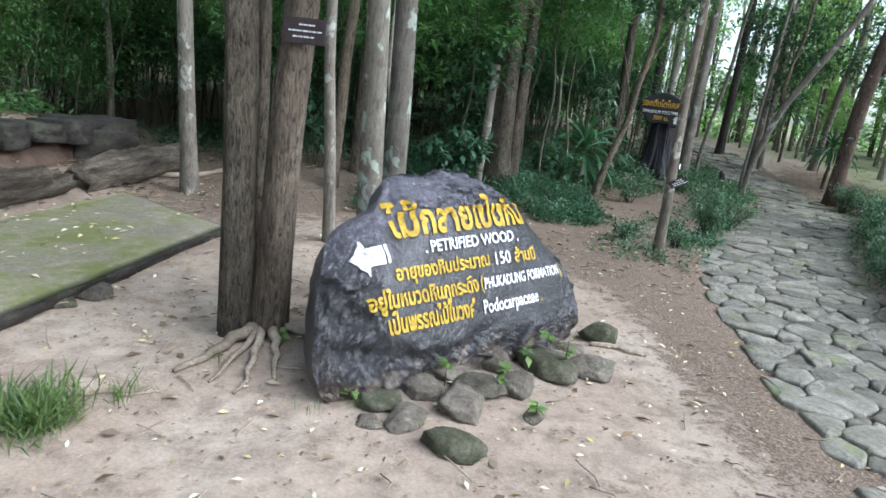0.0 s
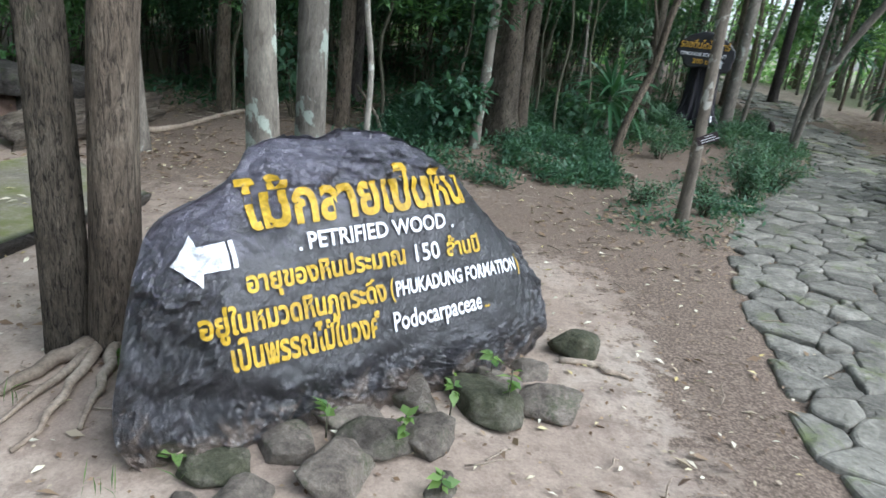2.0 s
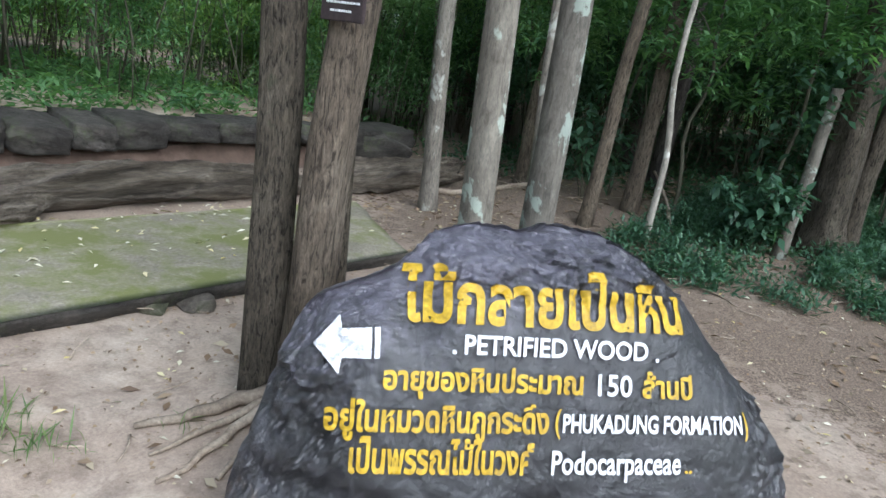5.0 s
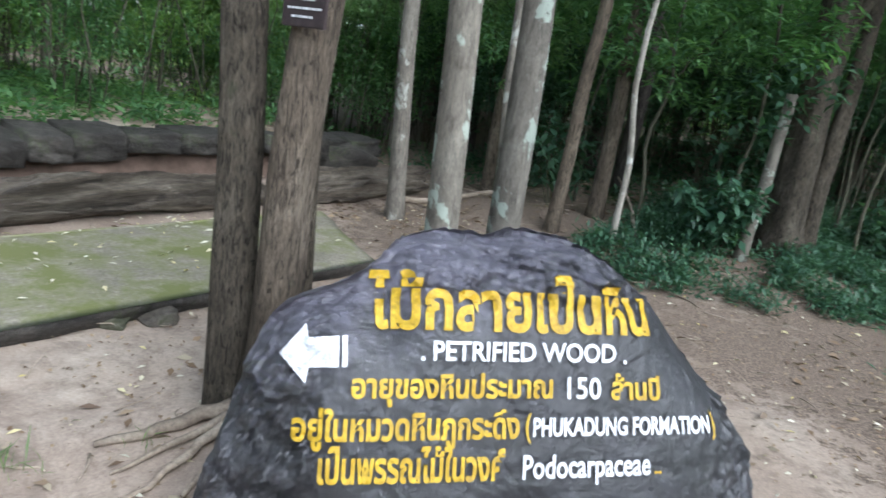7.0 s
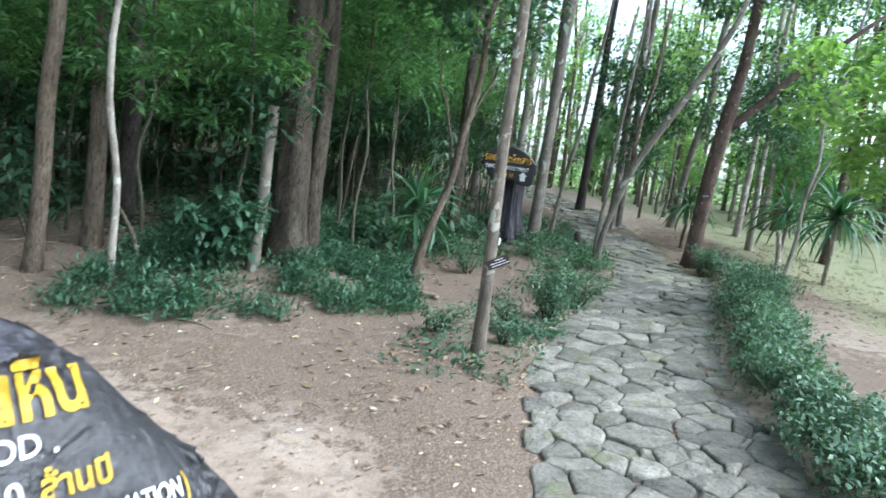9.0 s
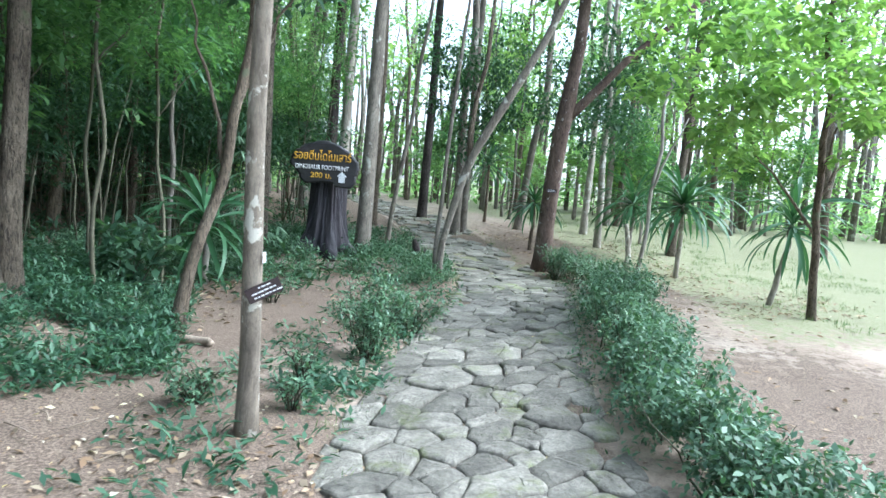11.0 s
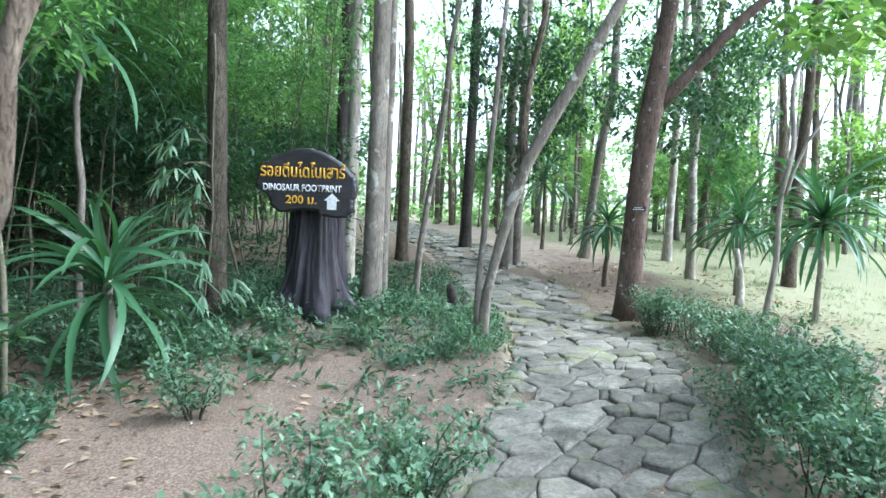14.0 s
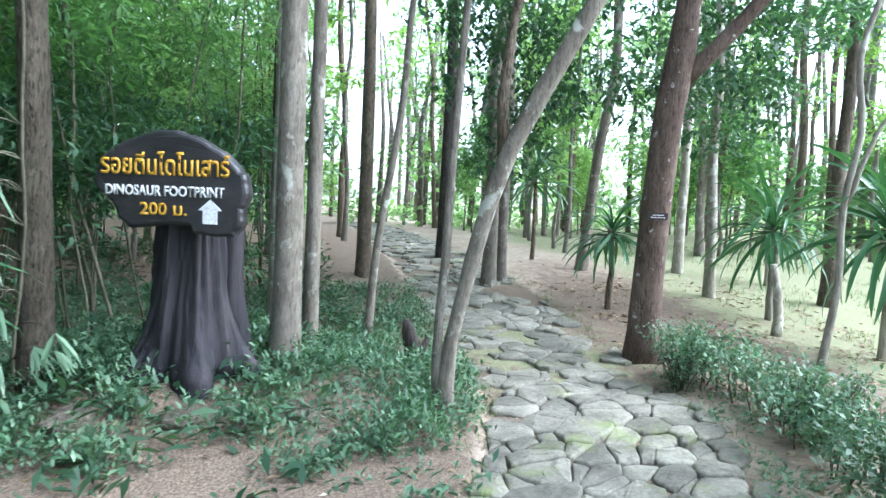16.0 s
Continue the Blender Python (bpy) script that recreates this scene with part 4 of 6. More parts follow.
def letters(text, bold=0.0):
    """Flat lettering as a bmesh in its own plane."""
    cu = bpy.data.curves.new("lettering", "FONT")
    cu.body, cu.size, cu.offset, cu.resolution_u = text, 1.0, bold, 3
    tmp = new("lettering", cu)
    bpy.context.view_layer.update()
    me = bpy.data.meshes.new_from_object(tmp.evaluated_get(bpy.context.evaluated_depsgraph_get()))
    bpy.data.objects.remove(tmp)
    bpy.data.curves.remove(cu)
    bm = bmesh.new()
    bm.from_mesh(me)
    bpy.data.meshes.remove(me)
    return bm


def fine(bm, longest):
    bmesh.ops.triangulate(bm, faces=bm.faces[:])
    for _ in range(5):
        long = [e for e in bm.edges if e.calc_length() > longest]
        if not long:
            break
        bmesh.ops.subdivide_edges(bm, edges=long, cuts=1)
        bmesh.ops.triangulate(bm, faces=[f for f in bm.faces if len(f.verts) > 3])


def fitted(bm, u0, u1, v0, v1, slope=0.0):
    """Stretches flat lettering into a box, rising to the right by slope."""
    xs, ys = [v.co.x for v in bm.verts], [v.co.y for v in bm.verts]
    x0, x1, y0, y1 = min(xs), max(xs), min(ys), max(ys)
    for v in bm.verts:
        a, b = (v.co.x - x0) / (x1 - x0), (v.co.y - y0) / max(1e-6, y1 - y0)
        v.co = Vector((u0 + a * (u1 - u0), v0 + b * (v1 - v0) + slope * a, 0))


def on_rock(name, bm, material, label=""):
    """Lays flat paint onto the rock's face."""
    fine(bm, 0.022)
    o = ORIGIN[rock]
    for v in bm.verts:
        p = FC + FU * v.co.x + FV * v.co.y
        hit, normal, _, _ = ROCK_TREE.ray_cast(p + FN * 0.5, -FN)
        v.co = (hit + FN * 0.009 if hit else p) - o
    part(name, bm, material, rock, label, smooth=False)


def paint(text, u0, u1, v0, v1, material, slope=0.0, bold=0.02, label=""):
    bm = letters(text, bold)
    fitted(bm, u0, u1, v0, v1, slope)
    on_rock("lettering", bm, material, label)


def shape(corners):
    bm = bmesh.new()
    bm.faces.new([bm.verts.new((x, y, 0)) for x, y in corners])
    return bm


paint("ไม้กลายเป็นหิน", -0.53, 0.556, 0.098, 0.315, YELLOW, 0.02, 0.034, "large yellow Thai heading")
paint("PETRIFIED WOOD", -0.308, 0.392, 0.0, 0.070, WHITE, 0.014, 0.022, "white painted capitals")
paint("อายุของหินประมาณ", -0.583, 0.139, -0.160, -0.045, YELLOW, 0.014, 0.034, "yellow Thai line")
paint("150", 0.197, 0.331, -0.119, -0.040, WHITE, 0.0, 0.016, "white painted number")
paint("ล้านปี", 0.375, 0.585, -0.120, -0.022, YELLOW, 0.0, 0.034, "yellow Thai word")
paint("อยู่ในหมวดหินภูกระดึง", -0.767, 0.016, -0.305, -0.165, YELLOW, 0.014, 0.034, "yellow Thai line")
paint("(", 0.040, 0.062, -0.275, -0.170, YELLOW)
paint("PHUKADUNG FORMATION", 0.069, 0.811, -0.254, -0.186, WHITE, 0.014, 0.03, "white painted capitals")
paint(")", 0.818, 0.840, -0.265, -0.160, YELLOW)
paint("เป็นพรรณไม้ในวงศ์", -0.675, -0.034, -0.408, -0.285, YELLOW, 0.006, 0.034, "yellow Thai line")
paint("Podocarpaceae", 0.033, 0.541, -0.425, -0.315, WHITE, 0.010, 0.02, "white painted Latin name")
paint("..", 0.560, 0.590, -0.386, -0.374, YELLOW)
for u0, v0 in ((-0.350, 0.0), (0.425, 0.012)):
    on_rock("dot", shape([(u0, v0), (u0 + 0.014, v0), (u0 + 0.014, v0 + 0.014), (u0, v0 + 0.014)]), WHITE)
on_rock("arrow", shape([(-0.821, 0.007), (-0.737, 0.110), (-0.730, 0.062), (-0.630, 0.072), (-0.628, -0.032), (-0.725, -0.036), (-0.732, -0.089)]), WHITE, "white painted arrow")
on_rock("arrow_tail", shape([(-0.620, 0.073), (-0.601, 0.075), (-0.599, -0.030), (-0.618, -0.031)]), WHITE)


# ---- stones ----
def stone_mesh(name, size, seed, squash=0.6):
    bm = bmesh.new()
    bmesh.ops.create_icosphere(bm, subdivisions=4, radius=1.0)
    o = Vector((seed * 3.7, seed * 1.3, seed * 2.1))
    rng = np.random.default_rng(seed)
    cuts = [(Vector(rng.normal(size=3)).normalized(), rng.uniform(0.5, 0.86)) for _ in range(17)]
    for v in bm.verts:
        q = v.co.copy()
        f = 1 + 0.2 * noise.noise(q * 1.1 + o) + 0.06 * noise.noise(q * 3 + o)
        for n, d in cuts:
            k = n.dot(q)
            if k > 0.2:
                f = min(f, d / k)
        f *= 1 + 0.05 * noise.noise(q * 4 + o) + 0.03 * noise.noise(q * 11 + o)
        v.co = Vector((q.x * f * size[0], q.y * f * size[1], q.z * f * size[2])) * 1.28
    me = bpy.data.meshes.new(name)
    bm.to_mesh(me)
    bm.free()
    return me


def stone(at, size, seed, material, label, turn=0.0, group="stones at the foot of the painted rock", sink=0.38, tilt=0.0):
    ob = linked("stone", stone_mesh("stone", size, seed), material)
    ob.matrix_world = pose(at[0], at[1], z_at(*at) + size[2] * (1 - 2 * sink), tilt, tilt * 0.5, turn)
    return tagged(ob, label, "stone", group)


FOOT = [(0.50, 3.02, 0.13, 0.11, 0.10, 1), (0.29, 3.17, 0.11, 0.09, 0.08, 0), (0.55, 3.42, 0.15, 0.13, 0.11, 0), (0.14, 3.30, 0.12, 0.10, 0.08, 1), (0.32, 3.47, 0.13, 0.10, 0.08, 0),
        (0.48, 3.74, 0.15, 0.11, 0.10, 0), (0.66, 3.64, 0.14, 0.12, 0.10, 0), (0.84, 3.68, 0.12, 0.11, 0.11, 0), (0.72, 3.98, 0.15, 0.10, 0.12, 0), (1.04, 4.02, 0.17, 0.14, 0.12, 1),
        (1.30, 4.15, 0.16, 0.14, 0.15, 0), (1.50, 4.82, 0.14, 0.13, 0.14, 1), (0.93, 3.42, 0.08, 0.06, 0.035, 0), (1.08, 4.22, 0.13, 0.10, 0.14, 0), (0.10, 3.12, 0.07, 0.06, 0.04, 0), (1.24, 4.46, 0.1, 0.09, 0.08, 0)]
for n, (x, y, a, b, c, moss) in enumerate(FOOT):
    stone((x, y), (a * 1.12, b * 1.06, c * 0.66), n + 1, MOSSY if moss else COBBLE, "moss-grown rounded stone at the painted rock's foot" if moss else "grey-brown rough stone at the painted rock's foot", 37 * n, tilt=6 * math.sin(n))
stone((-2.09, 4.12), (0.11, 0.1, 0.07), 31, MOSSY, "mossy stone against the edge of the slab", 10, "stones along the slab")
stone((-1.98, 4.36), (0.12, 0.1, 0.07), 32, COBBLE, "grey stone against the edge of the slab", 50, "stones along the slab")
for n, (x, y, s) in enumerate(((3.5, 13.75, 0.2), (4.1, 13.75, 0.16), (4.85, 13.85, 0.17), (3.75, 13.62, 0.13), (4.45, 13.7, 0.12), (5.15, 14.3, 0.12), (3.0, 13.5, 0.14))):
    stone((x, y), (s * 0.8, s * 0.65, s * 0.5), 41 + n, COBBLE, "weathered stone half hidden in ground cover", 61 * n, "stones before the stump sign", 0.46)


# ---- roots of the pair of trees ----
def root(a, b, r, seed):
    q = bend((*a, 0.05), (*b, 0.0), (0.02, 0.0, 0.012), 7, 0.05, seed)
    q = [(p[0], p[1], z_at(p[0], p[1]) + 0.012 + 0.03 * (1 - i / 7)) for i, p in enumerate(q)]
    ob = solid("tree_root", *tube(q, [r * (1 - 0.7 * i / 7) for i in range(8)], 8, 0.15, seed), DEAD_WOOD)
    tagged(ob, "bare pale root on trodden earth", "root", "roots of the paired trees")


for n, (a, b, r) in enumerate((((-0.74, 3.88), (-0.98, 3.36), 0.045), ((-0.7, 3.88), (-0.6, 3.22), 0.03), ((-0.62, 3.88), (-0.48, 3.38), 0.032), ((-0.7, 3.86), (-0.77, 3.3), 0.025), ((-0.56, 3.95), (-0.2, 3.9), 0.03))):
    root(a, b, r, n)


# ---- name plates on the trees ----
def name_plate(at, facing, roll, w, h, bars, label):
    """A small dark board with rows of unreadable writing as pale bars."""
    ob = thing("name_plate", (0, 0, 0), label, "name plate")
    bm = bmesh.new()
    bmesh.ops.create_cube(bm, size=1.0)
    for v in bm.verts:
        v.co = Vector((v.co.x * w, v.co.y * 0.016, v.co.z * h))
    bmesh.ops.bevel(bm, geom=bm.edges[:], offset=0.003, segments=2, affect="EDGES")
    part("board", bm, PLATE, ob, smooth=False)
    for z, half in bars:
        x = -half
        rng = np.random.default_rng(int(abs(z) * 1000) + 3)
        while x < half:
            n = rng.uniform(0.012, 0.035)
            bm = bmesh.new()
            bmesh.ops.create_cube(bm, size=1.0)
            for v in bm.verts:
                v.co = Vector((x + n / 2 + v.co.x * n, -0.0095 + v.co.y * 0.003, z + v.co.z * 0.008))
            part("writing_bar", bm, WHITE, ob, smooth=False)
            x += n + 0.006
    ob.matrix_world = pose(*at, 0, roll, facing)
    return ob


name_plate((-0.545, 3.885, 1.84), -4, 0, 0.235, 0.135, ((0.032, 0.03), (0.0, 0.085), (-0.03, 0.06)), "dark brown name plate nailed to a brown trunk")
name_plate((2.80, 8.095, 0.86), 2, -26, 0.2, 0.085, ((0.026, 0.025), (0.002, 0.07), (-0.022, 0.065)), "dark brown tilted name plate on a slim grey tree")
name_plate((8.44, 15.46, 1.53), -20, 0, 0.2, 0.07, ((0.012, 0.05), (-0.012, 0.07)), "small dark name plate on a thick reddish tree")
# a white paint mark on the slim tree
mv, mf = tube(bend((2.748, 8.178, 1.01), (2.747, 8.178, 1.07), n=3), [0.0655, 0.0645, 0.0645, 0.0645], 28, ends=False)
keep = [f for f in mf if all(mv[i][0] - 2.748 > 0.03 and mv[i][1] - 8.178 < -0.018 for i in f)]
tagged(solid("paint_mark", mv, keep, WHITE), "white paint mark on a slim grey trunk", "paint mark")


# ---- the stump sign ----
def stump_sign():
    bx, by = 4.08, 14.3
    z0 = z_at(bx, by)
    ob = thing("stump_sign", (bx, by, z0), "black-stained tree stump carrying a dark sign board", "sign")
    rings, around = 60, 130
    verts, faces = [], []
    for i in range(rings + 1):
        t = i / rings
        z = -0.1 + 1.16 * t
        for k in range(around):
            a = 2 * math.pi * k / around
            flare = 0.17 * math.exp(-max(0.0, z) * 3.2)
            r = 0.19 + 0.03 * (1 - t) + flare * (1 + 0.75 * math.cos(5 * a + 0.6) * math.exp(-z * 2)) + 0.022 * math.cos(7 * a + 2 + 0.5 * z) + 0.03 * noise.noise((3 * math.cos(a), 3 * math.sin(a), z * 0.8))
            r += 0.022 * noise.noise((7 * math.cos(a), 7 * math.sin(a), z * 1.2)) + 0.004 * math.sin(19 * a + 5 * noise.noise((a, z, 0))) + 0.008 * noise.noise((21 * math.cos(a), 21 * math.sin(a), z * 3))
            r += 0.03 * math.exp(-((a - 5.5) / 0.25) ** 2) * (z > 0)
            deep = noise.noise((4.5 * math.cos(a), 4.5 * math.sin(a), 0.5 * z + 4))
            r -= 0.05 * max(0.0, 1 - abs(deep) * 5) * (0.5 + 0.5 * noise.noise((a, 2 * z, 9))) - 0.012 * noise.noise((12 * math.cos(a), 12 * math.sin(a), z * 9))
            verts.append((bx + 0.02 * z + r * math.cos(a), by + r * 0.8 * math.sin(a), z0 + z))
    for i in range(rings):
        for k in range(around):
            k2 = (k + 1) % around
            faces.append((i * around + k, i * around + k2, (i + 1) * around + k2, (i + 1) * around + k))
    faces.append(tuple(rings * around + k for k in range(around)))
    solid("stump", verts, faces, STUMP_WOOD, ob)
    verts, faces = [], []
    for i in range(15):
        z = -0.08 + 1.2 * i / 14
        for k in range(16):
            a = 2 * math.pi * k / 16
            w = 0.075 + 0.09 * math.exp(-max(0.0, z) * 3.5) + 0.02 * noise.noise((2 * math.cos(a), 2 * math.sin(a), z * 2.5))
            verts.append((bx + 0.29 - 0.02 * z + w * math.cos(a), by + 0.13 + 0.6 * w * math.sin(a), z0 + z))
    for i in range(14):
        for k in range(16):
            faces.append((i * 16 + k, i * 16 + (k + 1) % 16, (i + 1) * 16 + (k + 1) % 16, (i + 1) * 16 + k))
    faces.append(tuple(14 * 16 + k for k in range(16)))
    solid("prop", verts, faces, STUMP_WOOD, ob)
    # the board: a slab with a wavy sawn edge
    ux = Vector((0.955, -0.296, 0)).normalized()
    nx = Vector((-0.296, -0.955, 0)).normalized()
    c = Vector((4.0, 14.06, 1.62))
    ring = [(-0.50, 0.02), (-0.47, 0.13), (-0.40, 0.22), (-0.28, 0.29), (-0.12, 0.355), (0.05, 0.365), (0.2, 0.31), (0.33, 0.24), (0.42, 0.16), (0.49, 0.1), (0.5, -0.02), (0.47, -0.12), (0.47, -0.22), (0.42, -0.29), (0.3, -0.30),
            (0.18, -0.29), (0.16, -0.24), (-0.05, -0.24), (-0.25, -0.27), (-0.33, -0.2), (-0.38, -0.09)]
    verts, faces = [], []
    dense = []
    for i, (a, b) in enumerate(ring):
        a2, b2 = ring[(i + 1) % len(ring)]
        for j in range(4):
            u, v = a + (a2 - a) * j / 4, b + (b2 - b) * j / 4
            w = 1 + 0.035 * noise.noise((u * 11, v * 11, 2)) + 0.03 * noise.noise((u * 31, v * 31, 4))
            dense.append((u * w, v * w))
    m = len(dense)
    for inset, d in ((0.02, -0.07), (0.0, -0.05), (0.0, 0.04), (0.015, 0.058), (0.03, 0.064)):
        for u, v in dense:
            s = 1 - inset / max(0.1, math.hypot(u, v))
            p = c + ux * u * s + Vector((0, 0, v * s)) + nx * (d + 0.006 * noise.noise((u * 9, v * 9, d * 8)))
            verts.append(p)
    for i in range(4):
        for k in range(m):
            k2 = (k + 1) % m
            faces.append((i * m + k, i * m + k2, (i + 1) * m + k2, (i + 1) * m + k))
    faces.append(tuple(4 * m + k for k in range(m)))
    faces.append(tuple(range(m))[::-1])
    board = solid("board", verts, faces, BOARD_WOOD, ob, "dark glossy sign board with ochre and white lettering", smooth=False)

    def write(name, bm, u0, u1, v0, v1, material, slope=0.0):
        if name == "lettering":
            fitted(bm, u0, u1, v0, v1, slope)
        res = bmesh.ops.extrude_face_region(bm, geom=bm.faces[:])
        top = [g for g in res["geom"] if isinstance(g, bmesh.types.BMVert)]
        for v in top:
            v.co.z += 0.008
        o = ORIGIN[ob]
        for v in bm.verts:
            v.co = c + ux * v.co.x + Vector((0, 0, v.co.y)) + nx * (0.066 + v.co.z) - o
        part(name, bm, material, board, smooth=False)

    write("lettering", letters("รอยตีนไดโนเสาร์", 0.014), -0.43, 0.39, 0.075, 0.225, ORANGE, 0.0)
    write("lettering", letters("DINOSAUR FOOTPRINT", 0.022), -0.40, 0.36, -0.055, 0.012, WHITE, 0.0)
    write("lettering", letters("200 ม.", 0.016), -0.18, 0.12, -0.175, -0.095, ORANGE, 0.0)
    write("arrow", shape([(0.225, -0.22), (0.315, -0.22), (0.315, -0.135), (0.345, -0.135), (0.27, -0.065), (0.195, -0.135), (0.225, -0.135)]), 0, 1, 0, 1, WHITE)


stump_sign()


# ---- concrete slab, logs and ledge ----
def slab():
    """The mossy concrete platform beside the pit."""
    a, b = np.array([-2.28, 1.2]), np.array([-1.83, 6.25])
    c, d = np.array([-3.25, 7.15]), np.array([-4.0, 1.0])
    n, m = 60, 24
    verts, faces = [], []
    for i in range(n + 1):
        for j in range(m + 1):
            s, t = i / n, j / m
            p = (a * (1 - s) + b * s) * (1 - t) + (d * (1 - s) + c * s) * t
            e = min(t * 1.8, (1 - s) * 5)
            wob = 0.025 * noise.noise((p[0] * 3, p[1] * 3, 0)) * math.exp(-e * 6)
            verts.append((p[0] + wob, p[1] + wob, 0.125 - 0.015 * math.exp(-e * 60) + 0.006 * noise.noise((p[0] * 2, p[1] * 2, 4))))
    for i in range(n):
        for j in range(m):
            q = i * (m + 1) + j
            faces.append((q, q + m + 1, q + m + 2, q + 1))
    rim_ids = [i * (m + 1) for i in range(n + 1)] + [n * (m + 1) + j for j in range(1, m + 1)] + [i * (m + 1) + m for i in range(n - 1, -1, -1)] + [j for j in range(m - 1, 0, -1)]
    base = len(verts)
    for z, push in ((0.095, 0.012), (0.05, -0.015), (-0.06, -0.1)):
        for q in rim_ids:
            p = verts[q]
            dx, dy = p[0] + 2.9, p[1] - 4.0
            verts.append((p[0] + push * np.sign(dx) + 0.02 * noise.noise((p[1] * 5, z * 9, 1)), p[1], z))
    k = len(rim_ids)
    for i in range(k):
        i2 = (i + 1) % k
        faces.append((rim_ids[i], base + i, base + i2, rim_ids[i2])[::-1])
        faces.append((base + i, base + k + i, base + k + i2, base + i2)[::-1])
        faces.append((base + k + i, base + 2 * k + i, base + 2 * k + i2, base + k + i2)[::-1])
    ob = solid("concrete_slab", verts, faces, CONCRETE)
    # side walls take the darker stone material, the top keeps the concrete
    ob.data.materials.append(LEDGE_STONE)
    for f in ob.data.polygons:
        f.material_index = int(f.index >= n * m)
    tagged(ob, "low concrete platform overgrown with green moss", "slab")


slab()


def petrified_log(pts, radii, seed, label, sides=48):
    q, r = [], []
    for i in range(len(pts) - 1):
        for j in range(26):
            t = j / 26
            q.append(np.array(pts[i]) * (1 - t) + np.array(pts[i + 1]) * t)
            r.append(radii[i] * (1 - t) + radii[i + 1] * t)
    v, f = tube(q, r, sides, 0.1, seed)
    out = []
    for p in v:
        s = 0.14 * noise.noise((p[0] * 3 + seed, p[1] * 0.8, p[2] * 6)) + 0.09 * (1 - 2 * abs(noise.noise((p[0] * 9, p[1] * 1.3 + seed, p[2] * 11)))) + 0.05 * (1 - 2 * abs(noise.noise((p[0] * 22, p[1] * 2.6 + seed, p[2] * 26))))
        out.append((p[0] + s * 0.9, p[1], p[2] * (1 + 0.25 * s) + 0.75 * s))
    tagged(solid("petrified_log", out, f, LOG_STONE), label, "log")


petrified_log([(-4.0, 2.0, 0.16), (-4.02, 3.6, 0.2), (-3.98, 5.0, 0.22), (-3.88, 6.2, 0.2), (-3.82, 6.9, 0.15)], [0.12, 0.15, 0.155, 0.15, 0.09], 1, "long weathered petrified log lying behind the concrete slab")
petrified_log([(-3.82, 7.1, 0.17), (-3.76, 8.2, 0.18), (-3.68, 9.6, 0.16)], [0.16, 0.19, 0.12], 2, "dark petrified log lying in line with another")
petrified_log([(-3.55, 3.2, 0.1), (-3.7, 4.1, 0.17), (-4.1, 4.6, 0.2)], [0.05, 0.08, 0.05], 3, "broken piece of petrified log resting on a longer log", 14)


def ledge():
    """Dark cracked stones that cap the red soil bank, and the earth wall under them."""
    verts, faces = [], []
    ys = np.linspace(1.5, 9.4, 90)
    prof = [(0.35, 0.08), (0.16, 0.13), (0.06, 0.2), (-0.02, 0.28), (0.0, 0.4), (-0.1, 0.45), (-0.5, 0.46)]
    for y in ys:
        for k, (dx, z) in enumerate(prof):
            w = 0.07 * noise.noise((y * 2.3, k * 0.7, 0)) + 0.03 * noise.noise((y * 7, k, 5))
            verts.append((bank_x(y) + dx + w, y, z + 0.03 * noise.noise((y * 3, k, 2))))
    m = len(prof)
    for i in range(len(ys) - 1):
        for k in range(m - 1):
            faces.append((i * m + k, i * m + k + 1, (i + 1) * m + k + 1, (i + 1) * m + k))
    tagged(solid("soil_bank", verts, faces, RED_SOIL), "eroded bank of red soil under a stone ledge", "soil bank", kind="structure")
    rng = np.random.default_rng(8)
    y = 1.7
    n = 0
    while y < 9.1:
        l = rng.uniform(0.35, 0.75)
        s = (0.34 + rng.uniform(-0.05, 0.05), l / 2 * 0.97, 0.12 + rng.uniform(-0.03, 0.04))
        bm = bmesh.new()
        bmesh.ops.create_cube(bm, size=2.0)
        bmesh.ops.subdivide_edges(bm, edges=bm.edges[:], cuts=7, use_grid_fill=True)
        o = Vector((n * 5.1, n * 2.2, 0))
        for v in bm.verts:
            q = v.co.copy()
            q = q * (0.8 + 0.2 / max(1.0, q.length / 1.25))
            f = 0.13 * noise.noise(q * 1.3 + o) + 0.07 * noise.noise(q * 4 + o) + 0.05 * (1 - 2 * abs(noise.noise(Vector((q.x * 2, q.y * 2, q.z * 7)) + o)))
            q += q.normalized() * f
            v.co = Vector((q.x * s[0], q.y * s[1], q.z * s[2]))
        ob = part("ledge_stone", bm, LEDGE_STONE)
        ob.matrix_world = pose(bank_x(y + l / 2) - 0.14 + rng.normal(0, 0.04), y + l / 2, 0.52 + rng.normal(0, 0.02), rng.normal(0, 3), rng.normal(0, 3), rng.normal(-5, 4))
        tagged(ob, "dark cracked slab of stone capping the red soil bank", "stone", "stones of the ledge")
        y += l
        n += 1
    stone((-4.55, 8.9), (0.3, 0.5, 0.3), 77, LEDGE_STONE, "bulky dark block at the end of the stone ledge", -5, "stones of the ledge", 0.2)


ledge()


def fallen_branch(a, b, r, seed, label="pale dead branch lying on the ground", lift=0.0):
    q = bend((*a, 0), (*b, 0), (0.05, 0.02, 0), 8, 0.06, seed)
    q = [(p[0], p[1], z_at(p[0], p[1]) + r * 0.8 + lift * (i / 8)) for i, p in enumerate(q)]
    tagged(solid("fallen_branch", *tube(q, [r * (1 - 0.35 * i / 8) for i in range(9)], 9, 0.12, seed), DEAD_WOOD), label, "branch", "fallen branches")


fallen_branch((1.9, 10.35), (2.55, 10.05), 0.045, 1, "thick pale dead branch lying at the edge of the ground cover")
fallen_branch((-3.7, 8.7), (-2.5, 10.2), 0.04, 2)
